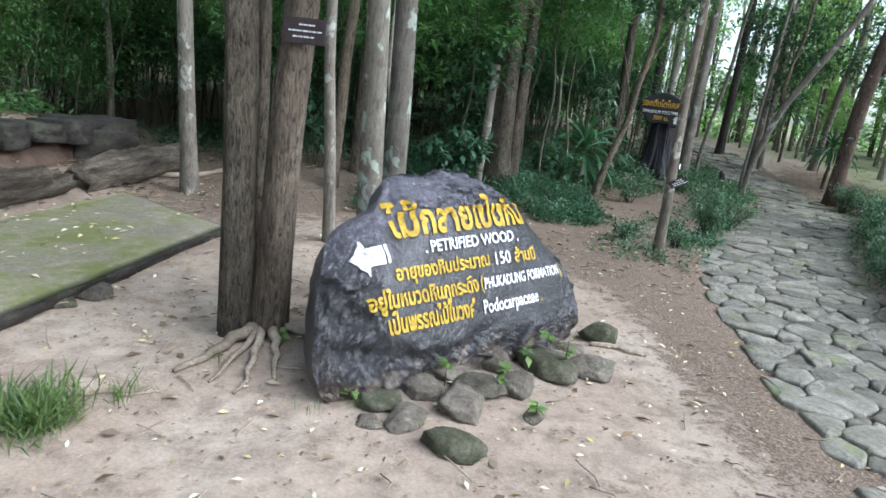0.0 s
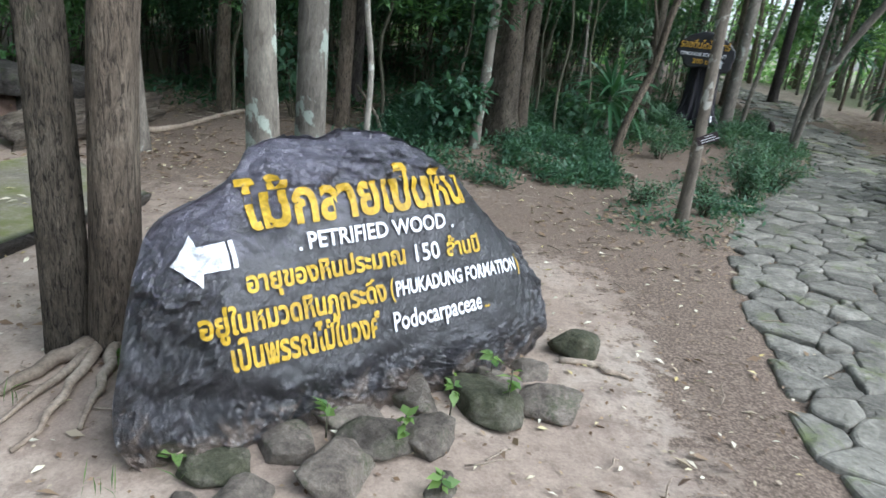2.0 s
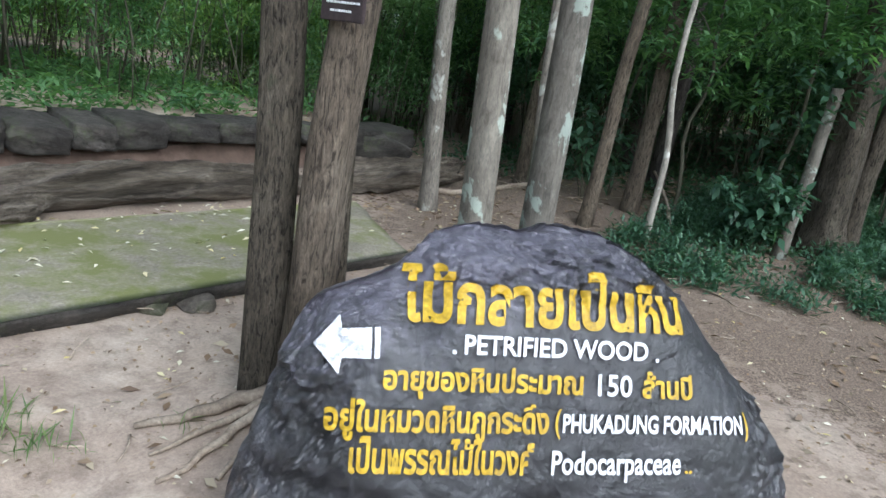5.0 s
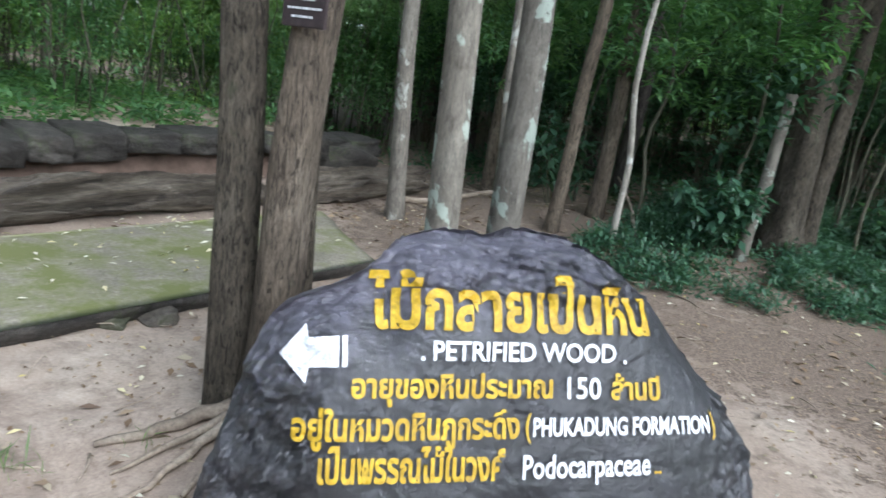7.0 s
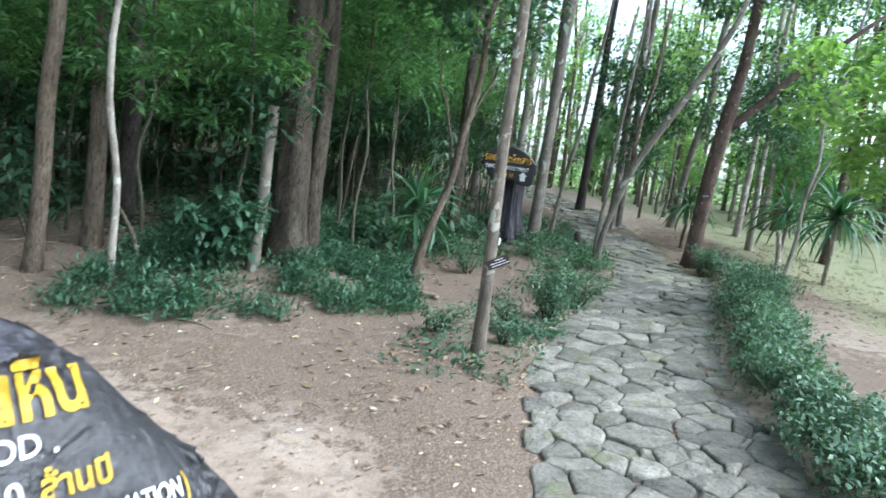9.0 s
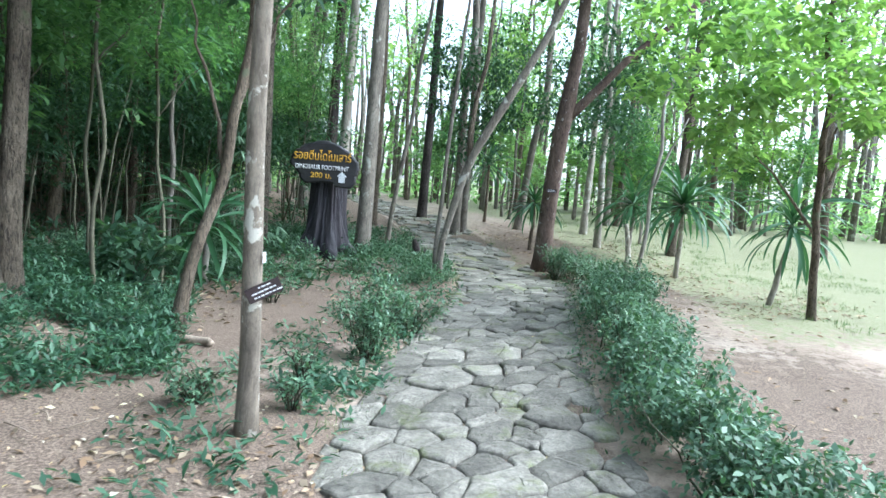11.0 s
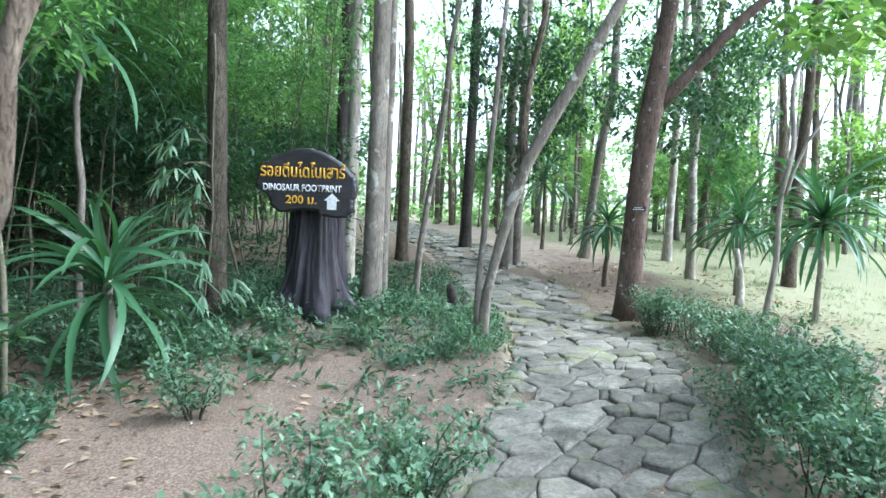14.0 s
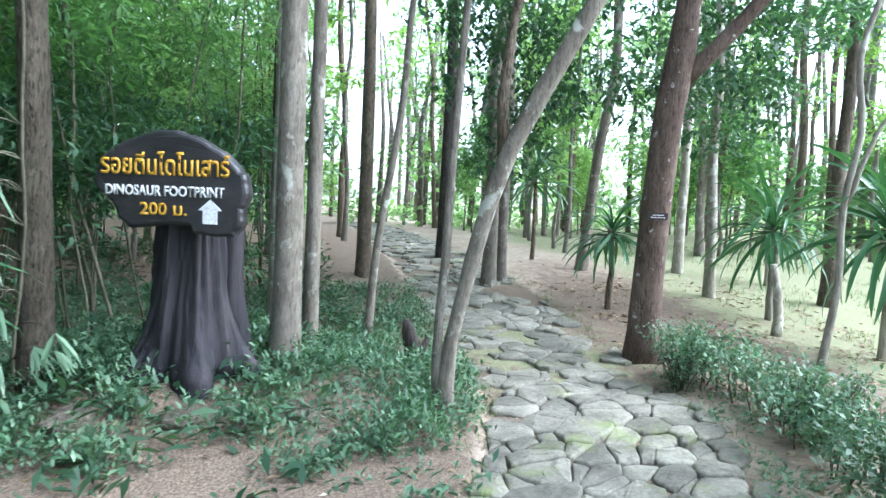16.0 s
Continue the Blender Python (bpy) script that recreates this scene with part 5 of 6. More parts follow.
fallen_branch((-0.6, 9.3), (-1.2, 10.2), 0.025, 3, lift=0.5)
fallen_branch((0.0, 8.15), (0.45, 8.0), 0.012, 4)
fallen_branch((1.4, 4.62), (1.72, 4.55), 0.018, 5)
fallen_branch((-1.3, 3.0), (-0.98, 3.15), 0.006, 6)
fallen_branch((1.3, 9.3), (1.0, 8.6), 0.014, 7)
fallen_branch((9.4, 16.6), (10.4, 16.2), 0.03, 8)


def dead_stub():
    ob = thing("dead_stub", (5.93, 15.42, 0.0), "short dark broken stub beside the path", "stub")
    solid("stub", *tube([(5.95, 15.42, -0.05), (5.93, 15.42, 0.2), (5.88, 15.42, 0.42), (5.85, 15.42, 0.5)], [0.085, 0.075, 0.06, 0.025], 12, 0.2, 3), BARK_BLACK, ob)
    solid("branch", *tube([(5.93, 15.42, 0.12), (6.02, 15.4, 0.24), (6.06, 15.4, 0.34)], [0.05, 0.035, 0.02], 8, 0.2, 4), BARK_BLACK, ob)


dead_stub()
tree((-1.62, 2.9), 0.04, (-0.06, 0.0, 3.0), BARK_BROWN, "slim brown trunk near a tuft of grass", seed=90, wander=0.02, flare=0.2)


# ---- hedge and shrubs ----
def hedge():
    """The clipped, straggling hedge along the path's right-hand side, in three lengths."""
    rng = np.random.default_rng(61)
    line = [(4.6, 4.3, 0.26, 0.4), (4.8, 5.8, 0.28, 0.45), (5.12, 7.0, 0.3, 0.48), (5.77, 8.5, 0.32, 0.52), (6.45, 9.8, 0.36, 0.56), (7.15, 11.0, 0.4, 0.6), (7.75, 12.0, 0.42, 0.62), (8.3, 13.1, 0.36, 0.46), (8.58, 14.2, 0.32, 0.46), (8.6, 15.2, 0.28, 0.5)]
    for lo, hi, label in ((0, 3, "low leafy hedge beside the stone path"), (3, 6, "rounded leafy hedge beside the stone path"), (6, 9, "straggling low hedge near a thick tree")):
        a = line[lo]
        ob = thing("hedge", (a[0], a[1], z_at(a[0], a[1])), label, "hedge", "hedge along the path")
        blobs, stems = [], []
        for i in range(lo, hi):
            p, q = line[i], line[i + 1]
            for t in np.linspace(0, 1, 9)[:-1]:
                x, y, w, h = [p[k] * (1 - t) + q[k] * t for k in range(4)]
                for _ in range(4):
                    cx, cy = x + rng.normal(0, w * 0.42), y + rng.normal(0, w * 0.3)
                    blobs.append((cx, cy, h * rng.uniform(0.35, 0.85), 0.2, 0.2, 0.16))
                for _ in range(3):
                    sx, sy = x + rng.normal(0, w * 0.3), y + rng.normal(0, 0.1)
                    stems.append(tube(bend((sx, sy, -0.03), (sx + rng.normal(0, 0.12), sy + rng.normal(0, 0.12), h * 1.0), n=4, wander=0.05, seed=len(stems)), [0.008, 0.007, 0.006, 0.004, 0.002], 4))
                if rng.random() < 0.7:
                    sx, sy = x + rng.normal(0, w * 0.5), y
                    for s in range(5):
                        blobs.append((sx + 0.02 * s, sy, h * (0.75 + 0.1 * s), 0.05, 0.05, 0.05))
        solid("twig_mass", *joined(*stems), STEM, ob)["kind"] = "stuff"
        solid("foliage", *leaf_cloud(blobs, 17000 if lo < 6 else 6500, 0.05, 62 + lo, 0.5, 0.1, 0.35, 0.6), LEAF_HEDGE, ob, smooth=False)


hedge()


def shrub(at, h, w, count, seed, label, leaf=LEAF_HEDGE, size=0.045, stems_n=14, lift=0.25, aspect=0.45, group="shrubs beside the path"):
    rng = np.random.default_rng(seed)
    x, y = at
    z = z_at(x, y)
    ob = thing("shrub", (x, y, z), label, "shrub", group)
    stems, blobs = [], []
    for k in range(stems_n):
        a, d = rng.uniform(0, 6.28), rng.uniform(0.2, 1) * w
        hh = h * rng.uniform(0.6, 1.1)
        pts = bend((x + 0.15 * d * math.cos(a), y + 0.15 * d * math.sin(a), z - 0.03), (x + d * math.cos(a), y + d * math.sin(a), z + hh), (0, 0, 0.05), 6, 0.06, seed + k)
        stems.append(tube(pts, [0.009 * (1 - 0.7 * i / 6) for i in range(7)], 4))
        for i in range(2, 7):
            if i / 6 >= lift:
                blobs.append((*pts[i], w * 0.17 + 0.03, w * 0.17 + 0.03, 0.09))
    solid("twig_mass", *joined(*stems), STEM, ob)["kind"] = "stuff"
    solid("foliage", *leaf_cloud(blobs, count, size, seed + 1, aspect, 0.1, 0.2, 0.6), leaf, ob, smooth=False)


shrub((3.8, 9.7), 0.62, 0.5, 2600, 201, "airy small-leaved shrub beside the stone path")
shrub((4.4, 10.6), 0.5, 0.38, 1300, 202, "airy small-leaved shrub beside the stone path")
shrub((3.2, 9.05), 0.28, 0.2, 220, 204, "small-leaved low shrub near a slim tree")
shrub((2.45, 8.7), 0.25, 0.2, 400, 205, "small-leaved low shrub near a slim tree")
shrub((3.05, 8.55), 0.2, 0.18, 200, 206, "low leafy shrub at the foot of a slim tree")
shrub((0.2, 9.4), 0.8, 0.5, 900, 207, "broad-leaved sapling shrub at the edge of the woods", LEAF_FERN, 0.13, 8)
shrub((0.0, 10.6), 1.7, 0.7, 750, 208, "tall sapling shrub at the edge of the woods", LEAF_DEEP, 0.15, 10)
shrub((-1.9, 9.9), 1.2, 0.6, 450, 209, "sapling shrub at the edge of the woods", LEAF_DEEP, 0.14, 8)
shrub((1.7, 11.9), 0.7, 0.5, 500, 210, "sapling shrub at the edge of the woods", LEAF_DEEP, 0.14, 9)
shrub((3.2, 12.1), 0.45, 0.35, 700, 211, "thin twiggy seedling on bare ground", LEAF_HEDGE, 0.05, 6)
shrub((8.35, 13.2), 0.5, 0.4, 2000, 212, "straggling shrub at the hedge's end")
shrub((8.2, 14.6), 0.55, 0.35, 1300, 213, "thin shrub in front of a thick tree")


def palm_leaf(name, length, width, rise, fall):
    """One strap leaf that rises, arches over and hangs, folded along its middle; it points along +x."""
    n = 9
    verts, faces = [], []
    x = z = 0.0
    ang = rise
    for i in range(n + 1):
        t = i / n
        w = width * (0.55 + 0.9 * t) * (1 - t) ** 0.55 if t < 1 else 0.0
        w = max(w, 0.001)
        verts += [(x, -w, z + w * 0.35), (x, 0, z), (x, w, z + w * 0.35)]
        ang = rise - (rise + fall) * (t ** 1.3)
        x += length / n * math.cos(ang)
        z += length / n * math.sin(ang)
    for i in range(n):
        for k in (0, 1):
            a = i * 3 + k
            faces.append((a, a + 1, a + 4, a + 3))
    me = bpy.data.meshes.new(name)
    me.from_pydata(verts, [], faces)
    me.materials.append(LEAF_STRAP)
    me.polygons.foreach_set("use_smooth", [True] * len(me.polygons))
    return me


UPRIGHT = [palm_leaf("leaf", 0.75, 0.033, 1.35, 0.1), palm_leaf("leaf", 0.85, 0.033, 1.15, 0.35)]
ARCHED = [palm_leaf("leaf", 0.9, 0.033, 0.8, 0.9), palm_leaf("leaf", 0.95, 0.033, 0.55, 1.1)]
HANGING = [palm_leaf("leaf", 0.9, 0.033, 0.1, 1.35), palm_leaf("leaf", 0.85, 0.033, -0.2, 1.5)]


def strap_plant(at, stem, scale, seed, label, n=(9, 16, 22), lean=(0, 0), bark_m=BARK_PALE, r=0.05, group="strap-leaved plants"):
    """A dracaena-like plant: a bare stem with a head of strap leaves."""
    rng = np.random.default_rng(seed)
    x, y = at
    z = z_at(x, y)
    ob = thing("strap_plant", (x, y, z), label, "dracaena", group)
    top = Vector((lean[0] * stem, lean[1] * stem, stem))
    solid("stem", *tube(bend((x, y, z - 0.05), (x + top.x, y + top.y, z + stem + 0.05), (0.02, 0, 0), 8, 0.05, seed), [r * (1 - 0.3 * i / 8) for i in range(9)], 10, 0.1, seed), bark_m, ob)
    for kinds, count, z_off in ((UPRIGHT, n[0], 0.08), (ARCHED, n[1], 0.03), (HANGING, n[2], -0.06)):
        for k in range(count):
            leaf = new("leaf", kinds[k % 2])
            leaf.parent = ob
            s = scale * rng.uniform(0.75, 1.15)
            leaf.matrix_basis = Matrix.Translation(top + Vector((0, 0, z_off + rng.normal(0, 0.04)))) @ pose(0, 0, 0, rng.normal(0, 18), rng.normal(0, 9), 360 * (k + rng.random()) / count) @ Matrix.Diagonal((s, s, s, 1))
    return ob


strap_plant((2.44, 13.2), 0.75, 1.3, 301, "strap-leaved plant with arching dark green leaves", (16, 26, 20))
strap_plant((11.6, 17.4), 1.3, 1.35, 302, "strap-leaved plant with a drooping head on a bare stem", (14, 20, 44))
strap_plant((11.3, 15.3), 1.45, 1.5, 303, "strap-leaved plant with a full drooping head", (16, 26, 40))
strap_plant((9.90, 22.11), 1.600, 1.3, 304, "tall strap-leaved plant beyond the path's bend", (12, 18, 16), bark_m=BARK_BROWN)
strap_plant((9.42, 18.1), 1.1, 1.05, 305, "strap-leaved plant with hanging leaves behind a thick tree", (6, 12, 40), bark_m=BARK_BROWN)
strap_plant((11.0, 12.6), 1.3, 1.35, 306, "strap-leaved plant leaning beyond the hedge", (12, 18, 26), (0.12, -0.1))
strap_plant((13.38, 19.52), 1.000, 1.0, 307, "strap-leaved plant among trees of the open grove", (8, 14, 22))
strap_plant((1.93, 14.33), 2.9, 1.3, 308, "tall strap-leaved plant with long hanging leaves", (5, 10, 26), bark_m=BARK_GREY, r=0.04)
tagged(solid("bent_pale_stem", *tube([(11.03, 16.6, -0.05), (11.05, 16.6, 0.25), (11.0, 16.6, 0.6), (10.93, 16.62, 0.95)], [0.075, 0.06, 0.055, 0.045], 10, 0.08, 6), BARK_PALE), "bare pale bent stem beside a strap-leaved plant", "stem")


def climbing_leaves():
    """Fans of long narrow leaves on thin twigs, climbing the brown trunk by the stump sign."""
    rng = np.random.default_rng(71)
    ob = thing("climbing_plant", (3.17, 14.15, z_at(3.17, 14.15)), "climber with fans of narrow pale-green leaves on a trunk", "climber")
    stem = bend((3.05, 14.1, 0.1), (3.12, 14.15, 3.0), (0.05, 0, 0), 14, 0.1, 3)
    solid("stem", *tube(stem, [0.012] * 15, 5), STEM, ob)
    for k in range(24):
        z = 0.4 + 1.75 * (k + rng.random()) / 24
        a = rng.uniform(math.pi * 0.85, math.pi * (2.15 if z < 1.1 else 1.5))
        reach = rng.uniform(0.18, 0.5)
        base = np.array(stem[int(z / 3.0 * 14)])
        tip = base + np.array([reach * math.cos(a), 0.7 * reach * math.sin(a) - 0.06, rng.uniform(-0.05, 0.15)])
        solid("twig", *tube(bend(base, tip, (0, 0, 0.05), 4), [0.005, 0.0045, 0.004, 0.003, 0.002], 4), STEM, ob)
        verts, faces = [], []
        for n in range(8):
            b = a + rng.normal(0, 0.95)
            drop = rng.uniform(0.25, 1.0)
            l = rng.uniform(0.15, 0.27)
            way = np.array([math.cos(b) * math.cos(drop), math.sin(b) * math.cos(drop), -math.sin(drop)])
            side = np.array([-math.sin(b), math.cos(b), 0.2])
            w = 0.013
            m = len(verts)
            verts += [tip, tip + way * l * 0.35 + side * w, tip + way * l * 0.35 - side * w, tip + way * l * 0.75 + side * w * 0.7 - np.array([0, 0, 0.02]), tip + way * l * 0.75 - side * w * 0.7 - np.array([0, 0, 0.02]), tip + way * l - np.array([0, 0, 0.045])]
            faces += [(m, m + 1, m + 2), (m + 1, m + 3, m + 4, m + 2), (m + 3, m + 5, m + 4)]
        solid("leaf_fan", verts, faces, LEAF_PALE, ob, smooth=False)


climbing_leaves()


# ---- ground cover, grass, litter ----
def plants(spots, seed, size, per, aspect, name, label, material, up=0.9, category="ground cover"):
    """Low plants: rosettes of leaves at many spots, as one mass."""
    rng = np.random.default_rng(seed)
    s = np.repeat(np.asarray(spots, float), per, axis=0)
    n = len(s)
    z = height(s[:, 0], s[:, 1])
    hgt = rng.random(n) * s[:, 2]
    c = np.stack([s[:, 0] + rng.normal(0, 0.06, n), s[:, 1] + rng.normal(0, 0.06, n), z + hgt], 1)
    v, f = leaves_at(c, size, rng, aspect, -up * 0.25, 0.45)
    ob = solid(name, v, f, material, smooth=False)
    return tagged(ob, label, category, kind="stuff")


def scatter(n, seed, inside, box, tall):
    rng = np.random.default_rng(seed)
    out = []
    while len(out) < n:
        x, y = rng.uniform(box[0], box[1]), rng.uniform(box[2], box[3])
        k = inside(x, y)
        if rng.random() < k:
            out.append((x, y, tall * (0.4 + 0.6 * rng.random()) * (0.5 + 0.5 * k)))
    return out


def ragged(x, y, s=1.0):
    return noise.noise((x * s, y * s, 3.3)) + 0.5 * noise.noise((x * s * 2.7, y * s * 2.7, 7.1))


def fern_patch(x, y):
    near = 7.9 + 0.35 * max(0.0, x) + 0.55 * max(0.0, x - 1.2) + 0.35 * ragged(x, y, 1.2)
    back = 12.8
    if y < near or y > back or x < -0.9 + 0.4 * ragged(y, x) or x > 2.3:
        return 0.0
    return min(1.0, 0.35 + (y - near) * 1.3) * (0.08 if ragged(x, y, 1.8) < -0.2 else 0.4 if ragged(x, y, 1.8) < 0.02 else 1.0)


def mound_patch(x, y):
    off = x - float(path_x(y))
    if off > -0.95 or y < 13.3 + 0.5 * ragged(x, y, 1.5) or x < 0.5:
        return 0.0
    k = 1.0 if y < 16 else 0.5
    if math.hypot(x - 4.08, (y - 14.3)) < 0.36:
        return 0.0
    gap = ragged(x, y, 1.9)
    return k * (0.3 if gap < -0.15 else 0.7 if gap < 0.05 else 1.0) * (0.6 if x < 2 else 1.0)


def side_patch(x, y):
    off = x - float(path_x(y))
    if not -2.2 < off < -0.85:
        return 0.0
    return 0.3 if 8.2 < y < 11.2 and off > -1.5 and ragged(x, y, 1.8) > 0.0 else 0.06


plants(scatter(2600, 401, fern_patch, (-2, 2.6, 7.4, 13), 0.3), 402, 0.075, 14, 0.3, "ground_cover", "bushy green ground cover at the edge of the woods", LEAF_FERN, 1.8)
plants(scatter(3700, 403, mound_patch, (0.5, 7.0, 12.6, 19), 0.3), 404, 0.055, 17, 0.4, "ground_cover", "lush green ground cover round the stump sign", LEAF_HEDGE, 2.2)
plants(scatter(300, 405, side_patch, (1.4, 6.5, 7.3, 13.5), 0.22), 406, 0.08, 9, 0.34, "ground_cover", "scattered low plants between bare earth and path", LEAF_FERN)
plants(scatter(650, 407, lambda x, y: 0.8 if ragged(x, y, 0.7) > -0.2 else 0.1, (-10, -5.4, 2.5, 10.5), 0.35), 408, 0.14, 10, 0.3, "ground_cover", "low green plants above the stone ledge", LEAF_MID)
plants(scatter(2600, 409, lambda x, y: 0.9 if y > 11 + 0.4 * max(0, x) and x - float(path_x(y)) < -2 else 0.0, (-6, 5.6, 10.5, 23), 0.34), 410, 0.13, 7, 0.3, "ground_cover", "sparse low plants on the floor of the dark woods", LEAF_DEEP)


def verge(x, y):
    off = x - float(path_x(y))
    return 0.7 if 0.86 < off < 1.5 and ragged(x, y, 1.5) > -0.25 else 0.0


plants(scatter(350, 415, verge, (4.2, 9.5, 4.5, 15), 0.16), 416, 0.055, 9, 0.4, "ground_cover", "low weeds in the strip between path and hedge", LEAF_HEDGE)


def tuft(spots, seed, label, per=26, length=0.16):
    rng = np.random.default_rng(seed)
    s = np.repeat(np.asarray(spots, float), per, axis=0)
    n = len(s)
    c = np.stack([s[:, 0] + rng.normal(0, 0.05, n), s[:, 1] + rng.normal(0, 0.05, n), height(s[:, 0], s[:, 1])], 1)
    v, f = leaves_at(c, length, rng, 0.06, -0.9, 0.35)
    tagged(solid("grass", v, f, GRASS, smooth=False), label, "grass", kind="stuff")


tuft([(-1.28 + 0.22 * noise.noise((k * 1.7, 0, 0)) * 2, 2.72 + 0.25 * noise.noise((k * 2.3, 5, 0)) * 2, 0) for k in range(30)], 411, "tuft of long green grass on bare earth")
tuft([(8.5 + 9 * a, 10.5 + 16 * b, 0) for a, b in np.random.default_rng(5).random((2600, 2)) if 8.5 + 9 * a - path_x(10.5 + 16 * b) > 4.2 and noise.noise((a * 9, b * 9, 0)) > -0.05], 412, "short sparse grass under the grove", 9, 0.1)
tuft([(path_x(y) + s * (0.93 + 0.1 * r), y, 0) for y, s, r in zip(np.random.default_rng(6).uniform(7.5, 20, 260), np.random.default_rng(7).choice([-1, 1], 260), np.random.default_rng(8).normal(size=260))], 413, "short grass along the path's edges", 10, 0.07)
tuft([(-0.83, 3.5, 0), (-0.2, 3.1, 0), (0.05, 3.25, 0), (-0.42, 3.9, 0), (-1.0, 3.1, 0)], 414, "small weeds on trodden earth", 10, 0.08)


def seedling(at, seed, z=0.1):
    rng = np.random.default_rng(seed)
    x, y = at
    z0 = z_at(x, y)
    ob = thing("seedling", (x, y, z0), "small bright green seedling among the stones", "seedling", "seedlings among the stones")
    solid("stem", *tube([(x, y, z0 - 0.01), (x, y, z0 + z)], [0.004, 0.003], 5), STEM, ob)
    c = np.array([(x, y, z0 + z * (0.5 + 0.5 * rng.random())) for _ in range(12)])
    solid("leaves", *leaves_at(c, 0.055, rng, 0.6, 0.0, 0.4), LEAF_LIGHT, ob, smooth=False)


for n, (x, y, z) in enumerate(((0.44, 3.6, 0.15), (0.75, 3.6, 0.16), (1.14, 3.98, 0.24), (0.93, 3.38, 0.1), (1.05, 4.2, 0.2), (-0.02, 3.3, 0.06), (0.9, 3.9, 0.2), (-0.55, 3.82, 0.06))):
    seedling((x, y), 500 + n, z)


def litter(spots, seed, size, name, label, material, aspect=0.4):
    rng = np.random.default_rng(seed)
    s = np.asarray(spots, float)
    c = np.stack([s[:, 0], s[:, 1], height(s[:, 0], s[:, 1]) + 0.012 + 0.006 * rng.random(len(s))], 1)
    v, f = leaves_at(c, size, rng, aspect, 0.0, 0.16)
    tagged(solid(name, v, f, material, smooth=False), label, "leaf litter", kind="stuff")


def lit(x, y):
    off = abs(x - float(path_x(y)))
    k = 0.10
    if off < 0.85:
        k = 0.05
    if x < 0.5 and y > 8.5 or (y > 11 and x < 3):
        k = 0.9
    if math.hypot((x - 2.3), (y - 7.4)) < 1.1:
        k = 0.6
    if 7.6 < x < 12.5 and 11.5 < y < 20 and off > 1.2:
        k = 1.0
    if x < -2.2 and y > 7:
        k = 0.8
    return k * (0.5 + ragged(x, y, 1.1))


litter([q[:2] for q in scatter(13000, 421, lit, (-6, 14, 1.2, 22), 1)], 422, 0.075, "leaf_litter", "brown fallen leaves strewn over the ground", LITTER)
litter([q[:2] for q in scatter(1300, 423, lambda x, y: 0.7 if y < 9 else 0.25, (-3, 6.5, 1.2, 16), 1)], 424, 0.045, "pale_leaf_litter", "pale dry leaves and chips strewn on bare earth", PALE_LITTER)
litter([q[:2] for q in scatter(7000, 425, lambda x, y: 0.8, (-3, 4.5, 1.2, 9), 1)], 426, 0.025, "leaf_crumbs", "small crumbs of dry leaves on bare earth", LITTER, 0.6)


def slab_litter():
    rng = np.random.default_rng(93)
    c = np.array([(rng.uniform(-3.7, -2.3), rng.uniform(2.5, 6.4), 0.14) for _ in range(150)])
    tagged(solid("slab_leaves", *leaves_at(c, 0.06, rng, 0.35, 0.0, 0.12), PALE_LITTER, smooth=False), "pale dry leaves lying on the mossy slab", "leaf litter", kind="stuff")


slab_litter()


def twigs():
    rng = np.random.default_rng(91)
    pieces = []
    for k in range(420):
        x, y = (rng.uniform(-3, 3), rng.uniform(1.5, 9)) if k < 140 else (rng.uniform(-4.5, 2), rng.uniform(8.3, 13))
        a, l = rng.uniform(0, 6.28), rng.uniform(0.08, 0.5 if k > 140 else 0.22)
        z = z_at(x, y) + 0.012
        e = (x + l * math.cos(a), y + l * math.sin(a), z + rng.uniform(0, 0.06))
        pieces.append(tube(bend((x, y, z), e, (0.01, 0.01, 0), 3, 0.03, k), [0.005, 0.0045, 0.004, 0.003], 4))
    tagged(solid("twigs", *joined(*pieces), DEAD_WOOD), "dry twigs strewn over the ground", "twigs", kind="stuff")


twigs()


# ---- the stone path ----
def clip(poly, nx, ny, d):
    """Keeps the side of a polygon with nx*x + ny*y <= d."""
    out = []
    for i, (x, y) in enumerate(poly):
        x2, y2 = poly[(i + 1) % len(poly)]
        a, b = nx * x + ny * y - d, nx * x2 + ny * y2 - d
        if a <= 0:
            out.append((x, y))
        if (a < 0 < b) or (b < 0 < a):
            t = a / (a - b)
            out.append((x + t * (x2 - x), y + t * (y2 - y)))
    return out


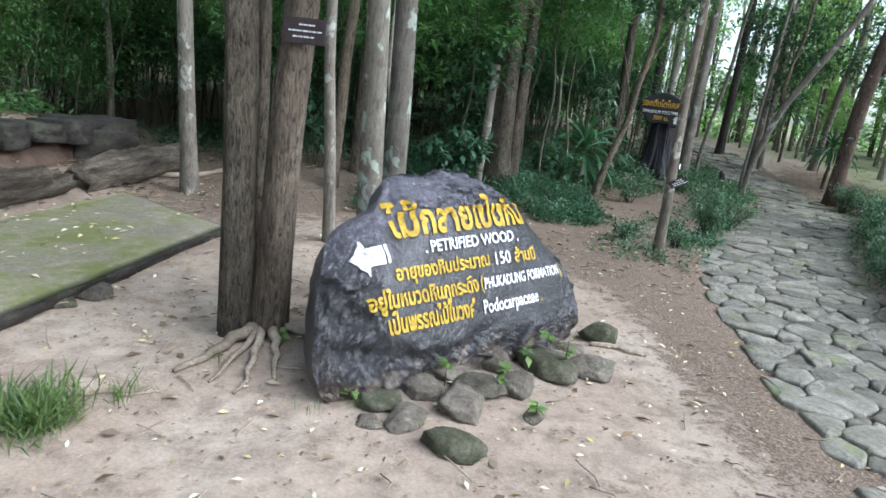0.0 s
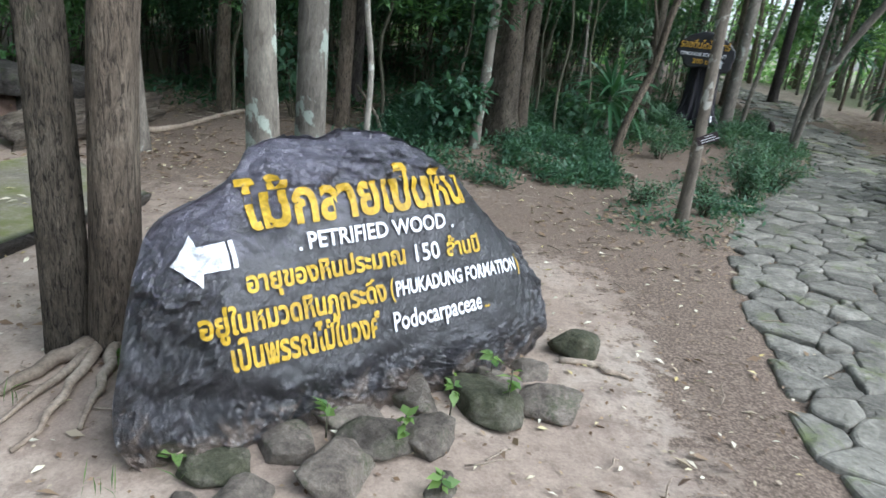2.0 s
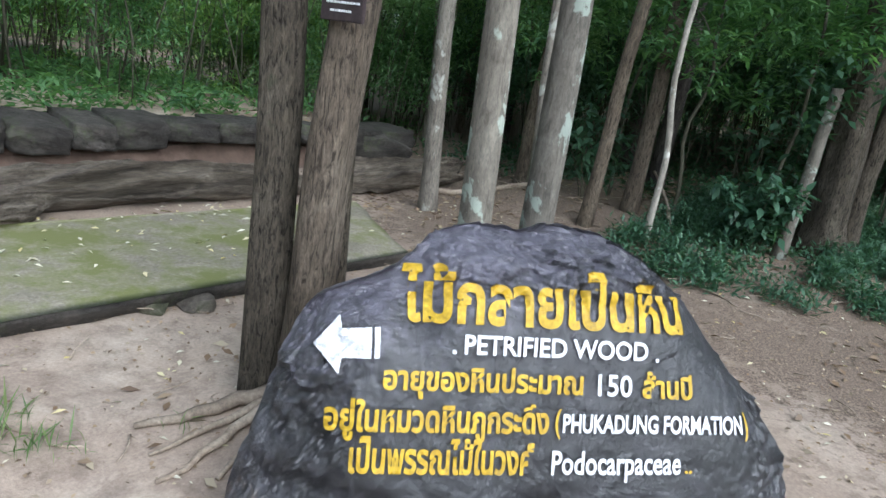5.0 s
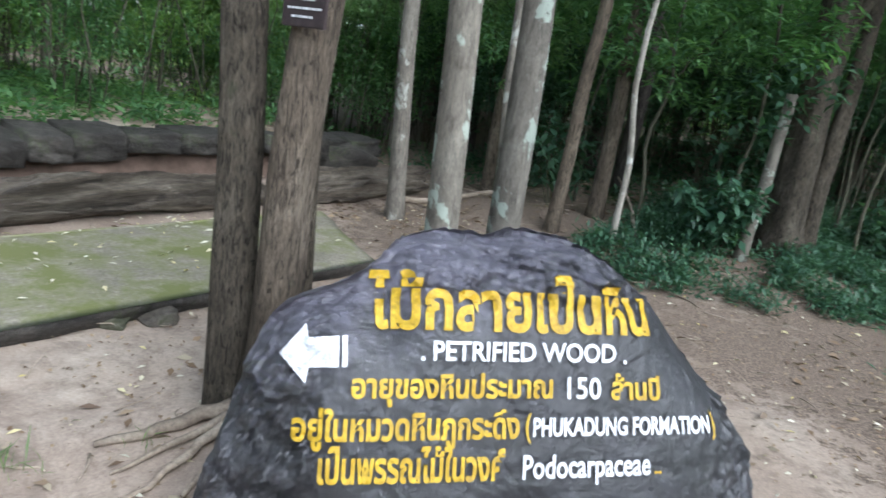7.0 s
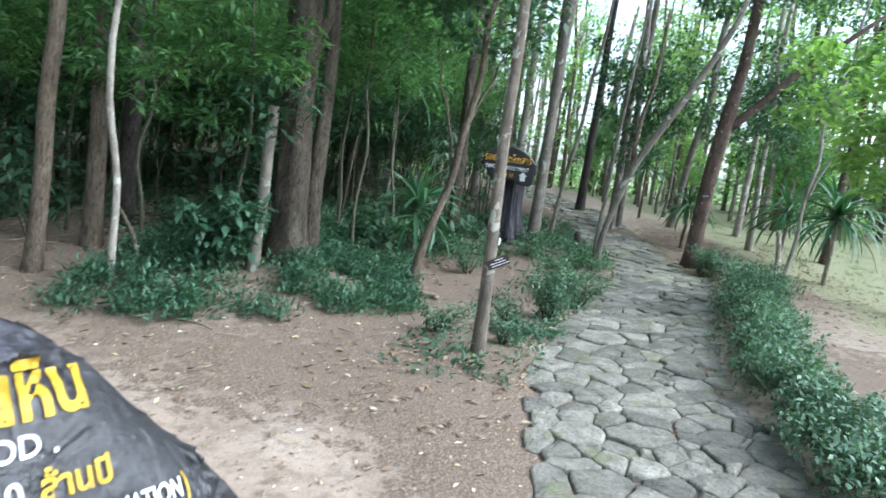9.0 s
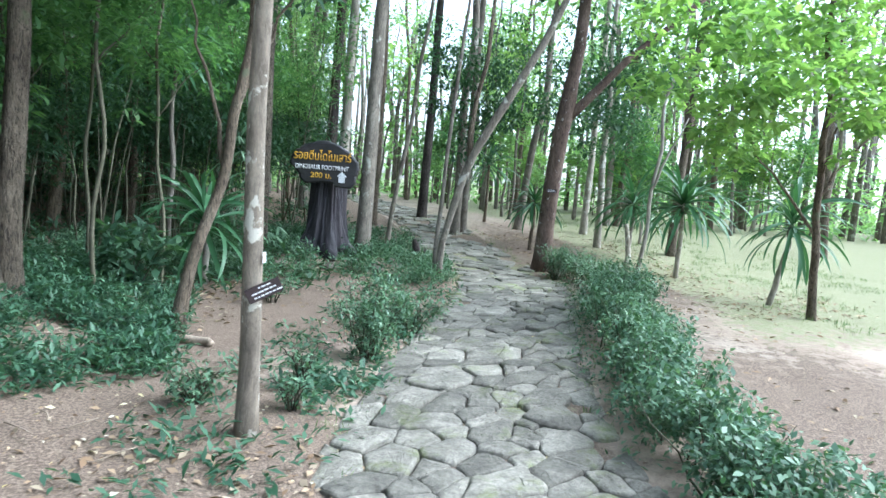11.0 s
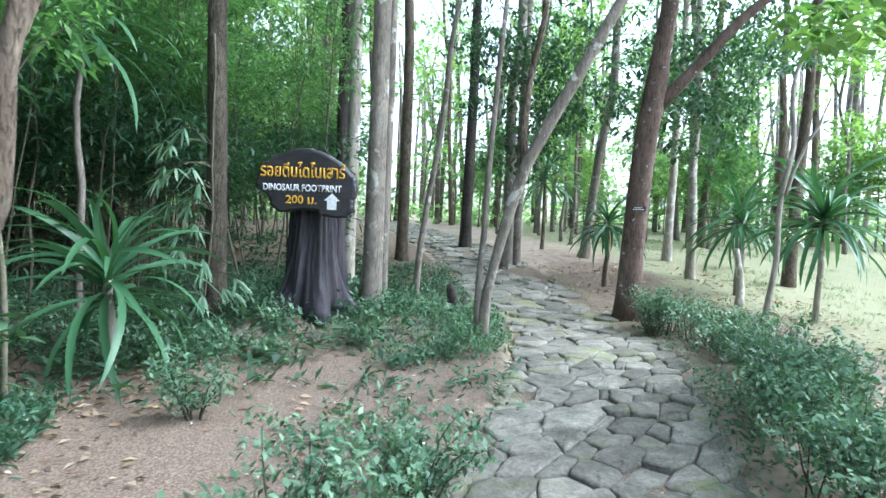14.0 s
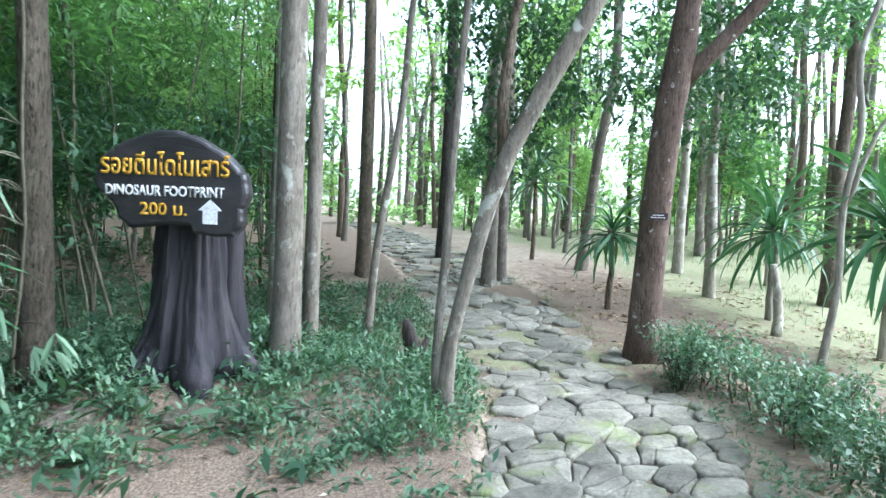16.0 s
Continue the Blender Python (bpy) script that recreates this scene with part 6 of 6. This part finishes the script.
def flagstones():
    """Rough split stones of uneven size, cut as cells and worn round, each lying at a tilt of its own."""
    rng = np.random.default_rng(17)
    half, step, rows = 0.9, 0.2, 225
    seeds = {}
    for r in range(-8, rows):
        for c in range(-1, 9):
            seeds[r, c] = (-half + (c + 0.5 + 0.5 * (r % 2) - 0.25) * 0.262 + rng.normal(0, 0.1), r * step + rng.normal(0, 0.095), rng.normal(0, 0.016))
    pavement = thing("stone_path", (3.5, 2.0, 0.0), "winding path of rough grey flagstones with dark earthen joints", "path", kind="structure")
    rest_v, rest_f = [], []
    for (r, c), (sx, sy, weight) in seeds.items():
        if abs(sx) > half + 0.1:
            continue
        edge = abs(sx) > half - 0.2
        if (edge and rng.random() < (0.12 if sy < 14 else 0.5)) or (sy > 15 and rng.random() < 0.3):
            continue
        poly = [(sx - 0.5, sy - 0.5), (sx + 0.5, sy - 0.5), (sx + 0.5, sy + 0.5), (sx - 0.5, sy + 0.5)]
        for dr in range(-3, 4):
            for dc in range(-2, 3):
                o = seeds.get((r + dr, c + dc))
                if o is None or (dr, dc) == (0, 0):
                    continue
                nx, ny = o[0] - sx, o[1] - sy
                poly = clip(poly, nx, ny, (o[0] ** 2 + o[1] ** 2 - sx ** 2 - sy ** 2 + weight - o[2]) / 2)
        e = half + 0.12 * noise.noise((sy * 2, 3 if sx > 0 else 8, 0)) + 0.06
        poly = clip(clip(poly, 1, 0, e), -1, 0, e)
        if len(poly) < 3:
            continue
        cx, cy = sum(p[0] for p in poly) / len(poly), sum(p[1] for p in poly) / len(poly)
        # wear the corners round
        soft = poly
        for share in (0.11, 0.2):
            cut = []
            for i, (x, y) in enumerate(soft):
                x0, y0 = soft[i - 1]
                x1, y1 = soft[(i + 1) % len(soft)]
                cut += [(x + (x0 - x) * share, y + (y0 - y) * share), (x + (x1 - x) * share, y + (y1 - y) * share)]
            soft = [p for i, p in enumerate(cut) if math.hypot(p[0] - cut[i - 1][0], p[1] - cut[i - 1][1]) > 0.012]
            if len(soft) < 4:
                break
        if len(soft) < 4:
            continue
        size = sum(math.hypot(x - cx, y - cy) for x, y in soft) / len(soft)
        if size < 0.06:
            continue
        wob = [1 + 0.13 * noise.noise((x * 8, y * 8, 1)) + 0.05 * noise.noise((x * 25, y * 25, 4)) for x, y in soft]
        top = rng.normal(0.016, 0.009)
        tx, ty = rng.normal(0, 0.032, 2)
        gap = rng.uniform(0.0, 0.007)
        m = len(soft)
        verts = []
        for shrink, dz in ((0.0, -0.07), (gap, -0.016), (gap + 0.007, -0.006), (gap + 0.022, 0.0), (size * 0.5, 0.004)):
            for (x, y), w in zip(soft, wob):
                d = math.hypot(x - cx, y - cy)
                k = max(0.12, (d * w - shrink) / max(d, 1e-6))
                px, py = cx + (x - cx) * k, cy + (y - cy) * k
                rough = 0.012 * noise.noise((px * 9, py * 9, 5)) + 0.005 * noise.noise((px * 26, py * 26, 2))
                verts.append((path_x(py) + px, py, z_at(path_x(py), py) + 0.022 + top + dz + tx * (px - cx) + ty * (py - cy) + rough))
        faces = [(i * m + k, i * m + (k + 1) % m, (i + 1) * m + (k + 1) % m, (i + 1) * m + k) for i in range(4) for k in range(m)] + [tuple(4 * m + k for k in range(m))]
        if 4.6 < cy < 12.6:
            solid("flagstone", verts, faces, FLAG, pavement, smooth=False)
        else:
            n = len(rest_v)
            rest_v += verts
            rest_f += [tuple(i + n for i in f) for f in faces]
    ob = solid("far_flagstones", rest_v, rest_f, FLAG_FAR, pavement, smooth=False)
    ob["kind"] = "stuff"


flagstones()
